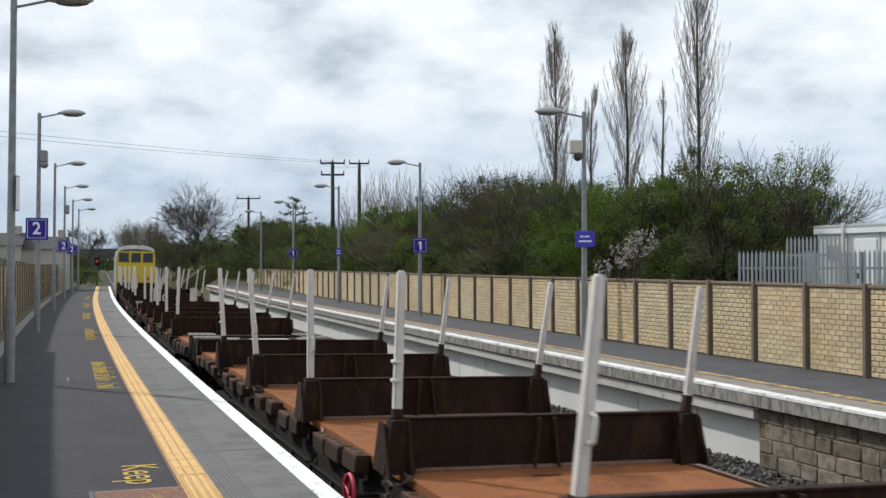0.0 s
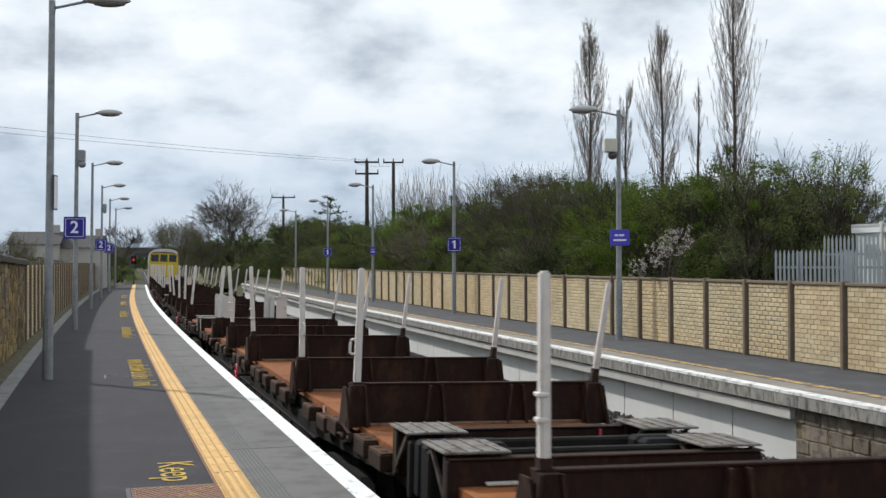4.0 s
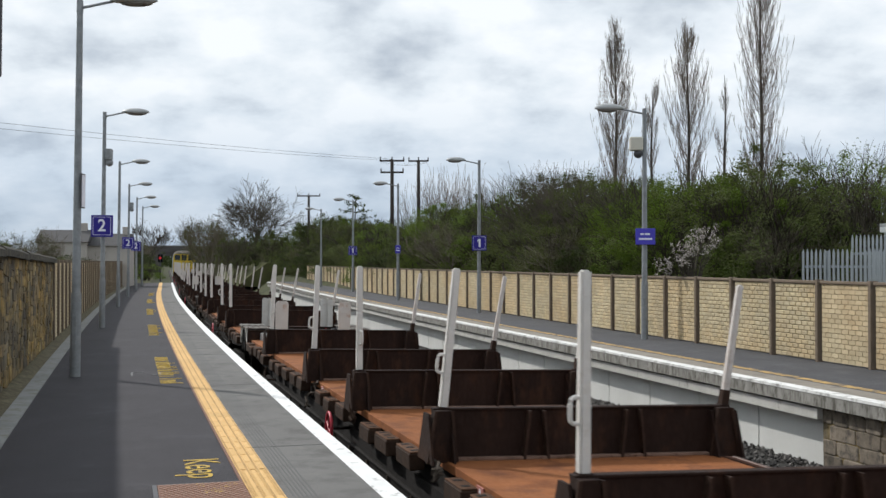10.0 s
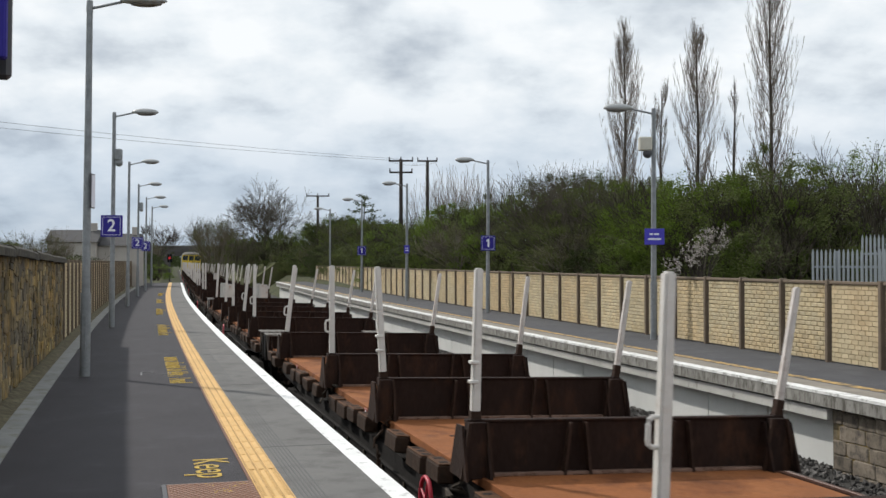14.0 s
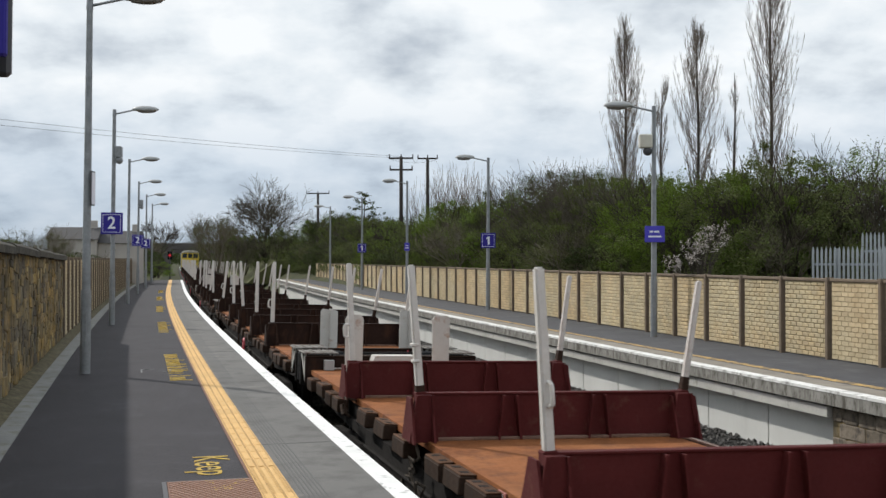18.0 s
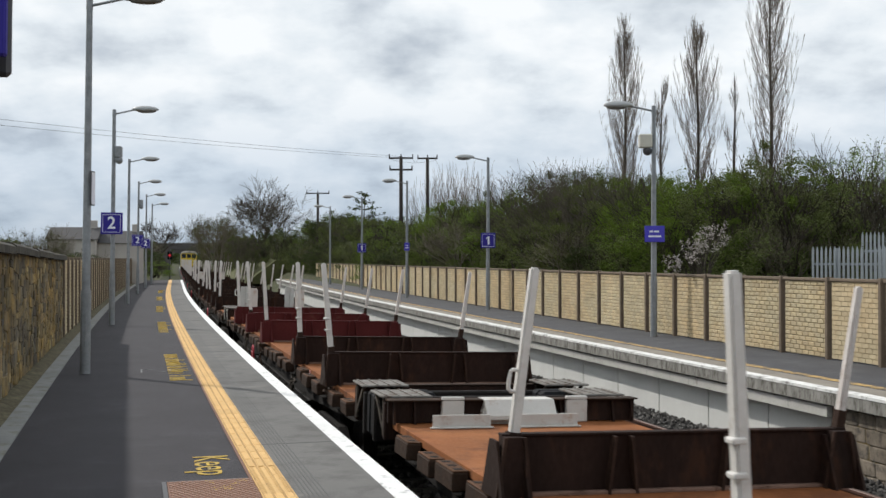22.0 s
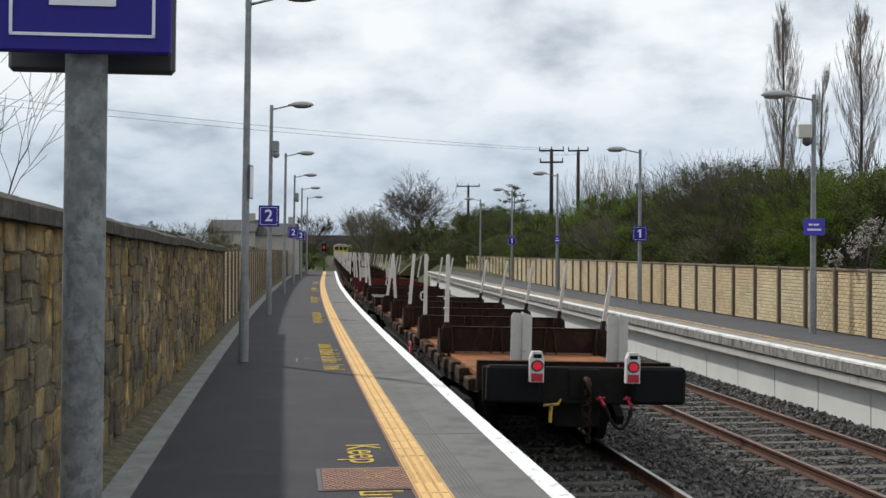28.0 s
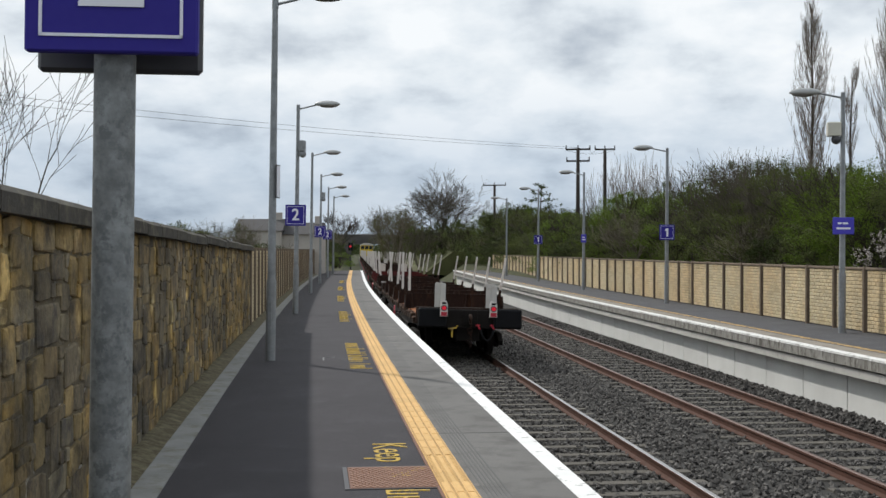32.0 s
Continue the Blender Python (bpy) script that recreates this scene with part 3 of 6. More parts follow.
def isl_stone():
    m = material("sandstone_stonework", (0.25, 0.207, 0.133), 0.9, vary=0.5, joined=True, across=True, tints=((1.0, 0.95, 0.85), (0.72, 0.72, 0.75), (1.15, 1.03, 0.76), (0.85, 0.8, 0.74), (1.25, 1.12, 0.84), (0.62, 0.62, 0.64), (1.1, 0.98, 0.8), (0.9, 0.92, 0.95)), scale=3.2, fine=30, bump=1.0, other=(0.10, 0.09, 0.078), spots=(0.48, 0.66), zones=WALL_STAINS)
    return m


STONE_ISL = isl_stone()
make_stone_wall()


# ---- lamps and signs ----
def sign_board(parent, y, z, w, h, digit=None, side=-1, bars=0):
    """A blue board that faces along the line towards the viewer (side -1); its writing stands 4 mm proud."""
    s = part("sign_panel", box(-w / 2, w / 2, y - 0.02, y + 0.02, z - h / 2, z + h / 2, 0.006), BLUE_BRIGHT if bars else BLUE, parent, "blue sign panel with white border" if not bars else "bright violet-blue sign panel with two lines of lettering")
    f = y - 0.0245
    t = w * 0.018
    iw, ih = w / 2 - w * 0.085, h / 2 - h * 0.085
    if not bars:
        for a, b, c, d in ((-iw, iw, ih - t, ih), (-iw, iw, -ih, -ih + t), (-iw, -iw + t, -ih, ih), (iw - t, iw, -ih, ih)):
            part("border", box(a, b, f, f + 0.004, z + c, z + d), SIGN_WHITE, s)
    else:
        for i in range(bars):
            for p, q in (((-0.27, -0.09), (-0.04, 0.22)), ((-0.34, 0.33),))[i % 2]:
                part("lettering_bar", box(w * p, w * q, f, f + 0.004, z + h * (0.15 - 0.30 * i) - h * 0.055, z + h * (0.15 - 0.30 * i) + h * 0.055), SIGN_WHITE, s)
    if digit == "1":
        u = h * 0.27
        part("numeral", prism([(-0.14 * u, z - u), (0.32 * u, z - u), (0.32 * u, z + u), (-0.02 * u, z + u), (-0.50 * u, z + 0.62 * u), (-0.50 * u, z + 0.30 * u), (-0.14 * u, z + 0.48 * u)], 1, f, f + 0.004), SIGN_WHITE, s)
    elif digit:
        cu = bpy.data.curves.new("numeral", "FONT")
        cu.body, cu.align_x, cu.align_y, cu.size, cu.extrude, cu.offset = digit, "CENTER", "CENTER", h * 0.78, 0.002, h * 0.012
        tmp = bpy.data.objects.new("numeral_curve", cu)
        scene.collection.objects.link(tmp)
        me = bpy.data.meshes.new_from_object(tmp.evaluated_get(bpy.context.evaluated_depsgraph_get()))
        bpy.data.objects.remove(tmp)
        me.materials.clear()
        me.materials.append(SIGN_WHITE)
        link("numeral", me, s, Matrix.Translation((0, f + 0.001, z)) @ Matrix.Rotation(math.pi / 2, 4, "X"))
    return s


CAM_CREAM = material("cream_cabinet", (0.52, 0.50, 0.43), 0.5, vary=0.05, scale=5, fine=40)


def lamp_post(y, off, height, arm, lean=0.0, gadget=None, label=""):
    """A tapered column with a bracket and a lantern; arm is the lantern's reach, to the right when positive."""
    m = place(y, off, 0) @ Matrix.Rotation(turn_at(y) * -1, 4, "Z") @ Matrix.Rotation(radians(lean), 4, "Y")
    p = thing("street_lamp", m, label or "tall grey galvanised platform lamp with an oval lantern", "street lamp", "platform lamps")
    part("base", rod((0, 0, 0), (0, 0, 1.35), 0.082, 0.082, 16, caps=False), GALV, p, smooth=True)
    part("hatch", box(-0.035, 0.035, -0.092, -0.078, 0.45, 1.0, 0.004), GALV, p)
    part("pole", rod((0, 0, 1.35), (0, 0, height), 0.068, 0.048, 16, caps=False), GALV, p, smooth=True)
    s = 1 if arm > 0 else -1
    part("bracket", rod((0, 0, height - 0.10), (s * 0.55, 0, height + 0.02), 0.024, 0.022, 8), GALV, p, smooth=True)
    part("pole_cap", rod((0, 0, height - 0.16), (0, 0, height + 0.03), 0.055, 0.05, 10), GALV, p)
    bm = bmesh.new()
    bmesh.ops.create_uvsphere(bm, u_segments=16, v_segments=8, radius=1.0)
    for v in bm.verts:
        k = 1.0 if v.co.x * s < 0 else 0.85
        v.co = Vector((v.co.x * abs(arm) * 0.34, v.co.y * 0.15 * k, v.co.z * (0.115 if v.co.z > 0 else 0.05)))
    head = part("lantern", bm, LAMP_GREY, p, "oval grey lantern", Matrix.Translation((s * (abs(arm) * 0.34 + 0.48), 0, height + 0.03)), True)
    bm = bmesh.new()
    bmesh.ops.create_uvsphere(bm, u_segments=14, v_segments=6, radius=1.0)
    for v in bm.verts:
        v.co = Vector((v.co.x * abs(arm) * 0.24, v.co.y * 0.11, v.co.z * 0.06))
    part("glass_bowl", bm, PLATE_GREY, head, "unlit clear bowl", Matrix.Translation((s * 0.04, 0, -0.035)), True)
    if gadget:
        gz, gs = gadget
        cb = part("camera_box", box(gs * 0.05 if gs > 0 else gs * 0.05 - 0.30, gs * 0.05 + 0.17 if gs > 0 else gs * 0.05, -0.12, 0.12, gz + 0.1, gz + 0.42, 0.02), CAM_CREAM if gs < 0 else GALV, p, "pale camera cabinet")
        bm = bmesh.new()
        bmesh.ops.create_uvsphere(bm, u_segments=12, v_segments=8, radius=0.11)
        part("camera_dome", bm, SIGN_BACK if gs < 0 else GALV, cb, "round camera housing", Matrix.Translation((gs * 0.15, 0, gz + 0.03)), True)
    return p


L_POSTS = [(19.5, -2.92, 6.06), (33.4, -2.87, 6.05), (48.7, -2.76, 5.98), (62.8, -2.66, 6.0), (75.4, -2.52, 6.0), (88.0, -2.4, 6.0)]
for i, (y, o, h) in enumerate(L_POSTS):
    lp = lamp_post(y, o, h, 1.15, 0.7, (4.62, 1) if i in (1, 3) else None)
    if i in (1, 3, 4):
        sign_board(lp, -0.115, 2.86, 0.61, 0.61, "2")
    if i == 0:
        np_ = part("notice_plate", box(0.070, 0.094, -0.10, 0.10, 2.72, 3.28, 0.005), SIGN_BACK, lp, "narrow notice board with a pale face")
        part("notice_face", box(0.096, 0.100, -0.09, 0.09, 2.74, 3.26), SIGN_WHITE, np_)
R_POSTS = [(24.9, 9.66, 5.42), (39.2, 9.95, 5.45), (52.5, 9.9, 5.5), (67.5, 10.3, 5.55), (81.0, 10.2, 5.6)]
for i, (y, o, h) in enumerate(R_POSTS):
    rp = lamp_post(y, o, h, -1.05, 0.2, (4.35, -1) if i == 0 else None)
    if i in (1, 3):
        sign_board(rp, -0.11, 2.50, 0.52, 0.54, "1")
    elif i in (0, 2):
        sign_board(rp, -0.11, 2.42, 0.46 if i == 0 else 0.24, 0.38, None, bars=2)

GALV_NEAR = material("spangled_galvanised_steel", (0.21, 0.225, 0.23), 0.6, 0.15, vary=0.40, scale=13, fine=60, bump=0.15, other=(0.12, 0.13, 0.135), spots=(0.5, 0.6))
# the platform sign close to the camera, its lower half in view
sg = thing("platform_sign", Matrix.Translation((-1.486, 3.2, 0)) @ Matrix.Rotation(radians(0.6), 4, "Y") @ Matrix.Rotation(radians(12), 4, "Z"), "blue platform number sign on a galvanised steel post", "sign", kind="")
part("post", rod((0, 0, 0), (0, 0, 2.95), 0.0595, seg=28, caps=False), GALV_NEAR, sg, smooth=True)
part("back_board", box(-0.245, 0.240, 0.07, 0.11, 2.378, 2.93, 0.012), SIGN_BACK, sg, "dark sign backing frame")
near_panel = sign_board(sg, -0.085, 2.664, 0.485, 0.51, "2")
near_panel.location.x += 0.011
part("joint_band", rod((0, 0, 1.66), (0, 0, 1.675), 0.0585, seg=20), GALV, sg)


# ---- the train ----
STAKE_WORN = material("rust_streaked_white_paint", (0.56, 0.53, 0.50), 0.6, vary=0.15, scale=3, fine=40, bump=0.2, other=(0.24, 0.16, 0.12), spots=(0.54, 0.74))
PITCH, HALF = 23.67, 11.6
JOINT = 1.95                 # the first joint's place on the line at 0 s
SPEED = [(0, 8.30), (3, 7.84), (6, 7.30), (8, 6.62), (10, 5.87), (12, 5.23), (14, 4.77), (17, 4.44), (21, 4.38), (25, 4.29), (26.5, 4.42), (28.5, 4.0), (32, 3.68)]


def run(t):
    """Metres that the train has gone by t seconds."""
    ts = np.linspace(0, 32, 1601)
    v = np.interp(ts, [a for a, _ in SPEED], [b for _, b in SPEED])
    return 0.96 * float(np.interp(t, ts, np.concatenate([[0], np.cumsum((v[1:] + v[:-1]) * 0.01)])))


def stake(parent, x, y, lean_x, lean_y, near, style=0, socket=None):
    m = Matrix.Translation((x, y, 0.30)) @ Matrix.Rotation(radians(lean_x), 4, "Y") @ Matrix.Rotation(radians(lean_y), 4, "X")
    top = 1.45 if near else 1.36
    w, d = (0.034, 0.042) if near else (0.029, 0.040)
    bm = prism([(-w, -d), (w, -d), (w, d), (-w, d)], 2, 0.16, top)
    for v in bm.verts:
        if v.co.z > 1:
            v.co.x *= 0.86
            v.co.y *= 0.86
    bmesh.ops.bevel(bm, geom=list(bm.edges), offset=0.012, segments=2, affect="EDGES")
    s = part("stake", bm, WHITE_STEEL if near else STAKE_WORN, parent, "white painted steel stake", m)
    part("socket", box(-w - 0.012, w + 0.012, -d - 0.012, d + 0.012, -0.02, 0.255, 0.008), socket, parent, "", m)
    foot = 0.13 if not near else 0.06 if style == 1 else 0.0      # rust creeping up from the socket
    if foot:
        part("rusty_foot", box(-w - 0.004, w + 0.004, -d - 0.004, d + 0.004, 0.24, 0.255 + foot, 0.006), RIB_RUST, parent, "", m)
    if near:               # a welded grab handle, or two lugs where it has been broken off
        bm = bmesh.new()
        lo, hi = 0.545, 0.70
        if style == 1:
            for z in (lo, hi):
                box(-w - 0.022, w * 0.3, -d - 0.012, d * 0.6, z - 0.014, z + 0.014, 0.006, bm=bm)
        else:
            fx, fy, gx, gy = ((-w, -d * 0.2, -w - 0.052, -d * 0.5), (w * 0.15, -d, w * 0.4, -d - 0.055))[style == 2]
            bm.free()
            f, g = Vector((fx, fy, 0)), Vector((gx, gy, 0))
            bm = tube([f + Vector((0, 0, lo)), f.lerp(g, 0.6) + Vector((0, 0, lo)), f.lerp(g, 0.92) + Vector((0, 0, lo + 0.014)), g + Vector((0, 0, lo + 0.04)), g + Vector((0, 0, hi - 0.04)), f.lerp(g, 0.92) + Vector((0, 0, hi - 0.014)), f.lerp(g, 0.6) + Vector((0, 0, hi)), f + Vector((0, 0, hi))], 0.014, 8)
        part("lashing_hook", bm, WHITE_STEEL, s, "welded grab handle" if style != 1 else "welded lugs")
    return s


def cradle(wagon, y, mat, lean, ribs, rng):
    """A cross bulkhead on the deck with gussets and a stake at each end."""
    b = part("bulkhead", prism([(-1.27, 0.10), (1.36, 0.10), (1.27, 0.53), (-1.27, 0.53)], 1, y - 0.03, y + 0.03), mat, wagon, "steel cross bulkhead")
    part("top_rail", box(-1.27, 1.27, y - 0.05, y + 0.05, 0.525, 0.545, 0.005), mat, b)
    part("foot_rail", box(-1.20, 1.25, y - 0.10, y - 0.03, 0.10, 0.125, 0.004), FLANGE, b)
    for x in ribs:
        for dx in (-0.075, 0.075):
            part("rib", prism([(x + dx * 1.35 - 0.011, 0.10), (x + dx * 1.35 + 0.011, 0.10), (x + dx * 0.8 + 0.011, 0.52), (x + dx * 0.8 - 0.011, 0.52)], 1, y - 0.11, y - 0.03), mat if mat is MAROON else RIB_RUST, b)
    for q in ([(-1.325, 0.09), (-1.09, 0.09), (-1.14, 0.53), (-1.27, 0.53)], [(1.10, 0.09), (1.36, 0.09), (1.29, 0.53), (1.165, 0.53)]):
        part("flare", prism(q, 1, y - 0.13, y - 0.032), mat, b)
        for u, v in ((q[0], q[3]), (q[1], q[2])):
            part("flare_edge", prism([(u[0] - 0.011, 0.09), (u[0] + 0.011, 0.09), (v[0] + 0.011, 0.532), (v[0] - 0.011, 0.532)], 1, y - 0.155, y - 0.131), mat if mat is MAROON else RIB_RUST, b)
    for x0, x1 in ((-1.32, -1.12), (1.12, 1.36)):
        part("gusset", prism([(y - 0.26, 0.09), (y + 0.26, 0.09), (y + 0.085, 0.50), (y - 0.085, 0.50)], 0, x0, x0 + 0.02), mat, b)
        part("gusset", prism([(y - 0.26, 0.09), (y + 0.26, 0.09), (y + 0.085, 0.50), (y - 0.085, 0.50)], 0, x1 - 0.02, x1), mat, b)
    stake(b, -1.2, y, lean - 1.4, rng.uniform(-1, 1), True, rng.choice((1, 1, 0, 1, 2, 1, 0)), mat)
    stake(b, 1.24, y, 7.1 + rng.uniform(-1.2, 1.5), rng.uniform(-1.5, 1.5), False, 0, mat)
    return b


def bogie(wagon, y):
    fr = part("bogie_frame", prism([(-1.25, -0.62), (-0.9, -0.42), (0.9, -0.42), (1.25, -0.62), (1.2, -0.75), (0.5, -0.68), (0.3, -0.86), (-0.3, -0.86), (-0.5, -0.68), (-1.2, -0.75)], 0, -1.12, -1.0), UNDER, wagon, m=Matrix.Translation((0, y, 0)))
    part("side_frame", prism([(-1.25, -0.62), (-0.9, -0.42), (0.9, -0.42), (1.25, -0.62), (1.2, -0.75), (0.5, -0.68), (0.3, -0.86), (-0.3, -0.86), (-0.5, -0.68), (-1.2, -0.75)], 0, 1.0, 1.12), UNDER, fr)
    part("bolster", box(-1.0, 1.0, -0.25, 0.25, -0.62, -0.30, 0.03), UNDER, fr)
    for dy in (-0.9, 0.9):
        part("axle", rod((-0.95, dy, -0.60), (0.95, dy, -0.60), 0.07), UNDER, fr)
        for x in (-0.80, 0.80):
            bm = rod((x - 0.065, dy, -0.60), (x + 0.065, dy, -0.60), 0.43, 0.42, 24)
            rod((x - 0.09 * (1 if x > 0 else -1) - 0.01, dy, -0.60), (x - 0.09 * (1 if x > 0 else -1) + 0.01, dy, -0.60), 0.455, seg=24, bm=bm)
            part("wheel", bm, UNDER, fr, "steel wheel")


def end_frame(wagon, s, white_box, plates, low_boards, tail=False):
    """What stands at one end: s is +1 at the front, -1 at the rear."""
    def yy(a, b):
        return (min(s * a, s * b), max(s * a, s * b))
    y0, y1 = yy(10.95, HALF)
    h = part("headstock", box(-1.25, 1.25, *yy(HALF - 0.12, HALF), -0.20, 0.29, 0.02), UNDER, wagon, "grimy end beam")
    part("inner_beam", box(-1.25, 1.25, *yy(10.95, 11.05), -0.10, 0.30, 0.015), RUST_STEEL, h)
    part("beam_flange", box(-1.25, 1.25, *yy(10.93, 11.07), 0.302, 0.316, 0.004), SIDE_RUST, h)
    for x in (-0.62, 0.10, 0.55):
        part("stiffener", prism([(s * 11.052, -0.05), (s * 11.14, -0.05), (s * 11.06, 0.29)], 0, x, x + 0.02), RED if x > 0.5 and s < 0 else RUST_STEEL, h)
    part("coupling_link", ring((0.05, s * 11.3, 0.10), (0.3, 0.9, 0.2), 0.10, 0.022), SIDE_RUST, h)
    for x in (() if tail else (-1.28, 0.66)):
        fp = part("foot_plate", box(x + (0.0 if x < 0 else 0.08), x + (0.50 if x < 0 else 0.58), y0, y1, 0.343, 0.365, 0.006), PLATE_GREY, h, "worn treadplate step")
        for k in range(4):
            part("tread_bar", box(x + 0.04 + (0.0 if x < 0 else 0.08) + k * 0.12, x + 0.055 + (0.0 if x < 0 else 0.08) + k * 0.12, y0 + 0.02, y1 - 0.02, 0.366, 0.376), PLATE_GREY, fp)
        for dx in ((0.03, 0.44) if x < 0 else (0.12, 0.53)):
            strut = prism([(s * 11.50, 0.342), (s * 11.44, 0.342), (s * 11.03, 0.02), (s * 11.03, -0.06)], 0, x + dx, x + dx + 0.022)
            prism([(s * 11.03, 0.342), (s * 11.08, 0.342), (s * 11.08, -0.06), (s * 11.03, -0.06)], 0, x + dx, x + dx + 0.022, bm=strut)
            part("bracket", strut, WORN_WHITE if plates else DUSTY, fp, "slim diagonal bracket")
    for a, b in ((-0.98, -0.62), (-0.45, 0.35), (0.70, 1.05)):
        part("deck_strip", box(a, b, *yy(10.88, 10.94), 0.112, 0.135, 0.004), WORN_WHITE, h, "white painted strip")
    for x in (-0.90, 0.90):
        bf = part("buffer", rod((x, s * HALF, 0.06), (x, s * (HALF + 0.20), 0.06), 0.11, seg=14), BLACK, h)
        part("buffer_head", box(x - 0.33, x + 0.33, *yy(HALF + 0.02, HALF + 0.22), -0.17, 0.32, 0.035), BLACK, bf, "large square black buffer")
    part("draw_hook", prism([(s * HALF, -0.02), (s * (HALF + 0.16), -0.02), (s * (HALF + 0.2), 0.14), (s * (HALF + 0.12), 0.16), (s * (HALF + 0.1), 0.06), (s * HALF, 0.08)], 0, -0.04, 0.04), UNDER, h)
    if white_box:
        part("white_box", prism([(-0.34, 0.10), (0.28, 0.10), (0.33, 0.16), (0.27, 0.34), (-0.31, 0.34), (-0.35, 0.22)], 1, *yy(10.62, 10.94)), WORN_WHITE, wagon, "chamfered white steel box on the deck")
        part("small_bracket", box(-1.0, -0.86, *yy(10.8, 10.9), 0.10, 0.26, 0.01), LAMP_GREY, wagon)
    if plates:
        for x in ((-0.6, 0.66) if s > 0 else (-0.66, 0.60)):
            if s > 0:
                bm = prism([(x - 0.12, 0.10), (x + 0.12, 0.10), (x + 0.13, 0.90), (x + 0.09, 0.96), (x - 0.09, 0.96), (x - 0.13, 0.90)], 1, *yy(10.72, 10.75))
                part("end_plate", bm, WORN_WHITE, wagon, "upright white steel plate")
            else:
                bm = prism([(x - 0.13, 0.10), (x + 0.02, 0.10), (x + 0.02, 0.95), (x - 0.10, 0.97), (x - 0.13, 0.92)], 1, *yy(10.78, 10.80))
                prism([(x + 0.02, 0.10), (x + 0.13, 0.10), (x + 0.13, 0.93), (x + 0.02, 0.97)], 1, *yy(10.84, 10.86), bm=bm)
                prism([(yy(10.70, 10.86)[0], 0.10), (yy(10.70, 10.86)[1], 0.10), (yy(10.70, 10.86)[1], 0.97), (yy(10.70, 10.86)[0], 0.97)], 0, x + 0.012, x + 0.03, bm=bm)
                part("end_plate", bm, WORN_WHITE, wagon, "upright white steel angle plate")
    if low_boards:
        eb = part("end_beam", box(-1.26, 1.26, *yy(10.74, 10.78), 0.105, 0.335, 0.006), RUST_STEEL, wagon, "rusty upright end beam")
        part("beam_flange", box(-1.27, 1.27, *yy(10.66, 10.86), 0.337, 0.352, 0.004), SIDE_RUST, eb)
        for x in (-1.22, -1.02, -0.2, 0.45, 1.0, 1.2):
            part("stiffener", prism([(s * 10.735, 0.105), (s * 10.64, 0.105), (s * 10.70, 0.33), (s * 10.735, 0.33)], 0, x, x + 0.02), RUST_STEEL, eb)
        part("white_cover", prism([(s * 10.88, 0.354), (s * 10.62, 0.354), (s * 10.50, 0.20), (s * 10.50, 0.16), (s * 10.60, 0.16), (s * 10.64, 0.33)], 0, -0.34, 0.36), WORN_WHITE, eb, "folded white steel cover over the beam")
        for a, b in ((-0.91, -0.35), (-0.14, 0.52)):
            lb = part("low_board", box(a, b, *yy(10.35, 10.375), 0.105, 0.235, 0.006), WORN_WHITE, wagon, "low white board")
            part("board_foot", box(a - 0.03, b + 0.02, *yy(10.30, 10.348), 0.103, 0.116, 0.003), WORN_WHITE, lb)
        for x in (-0.64, 0.62):
            part("short_post", box(x - 0.11, x + 0.11, *yy(10.66, 10.72), 0.105, 0.38, 0.01), WORN_WHITE, wagon)
    return h


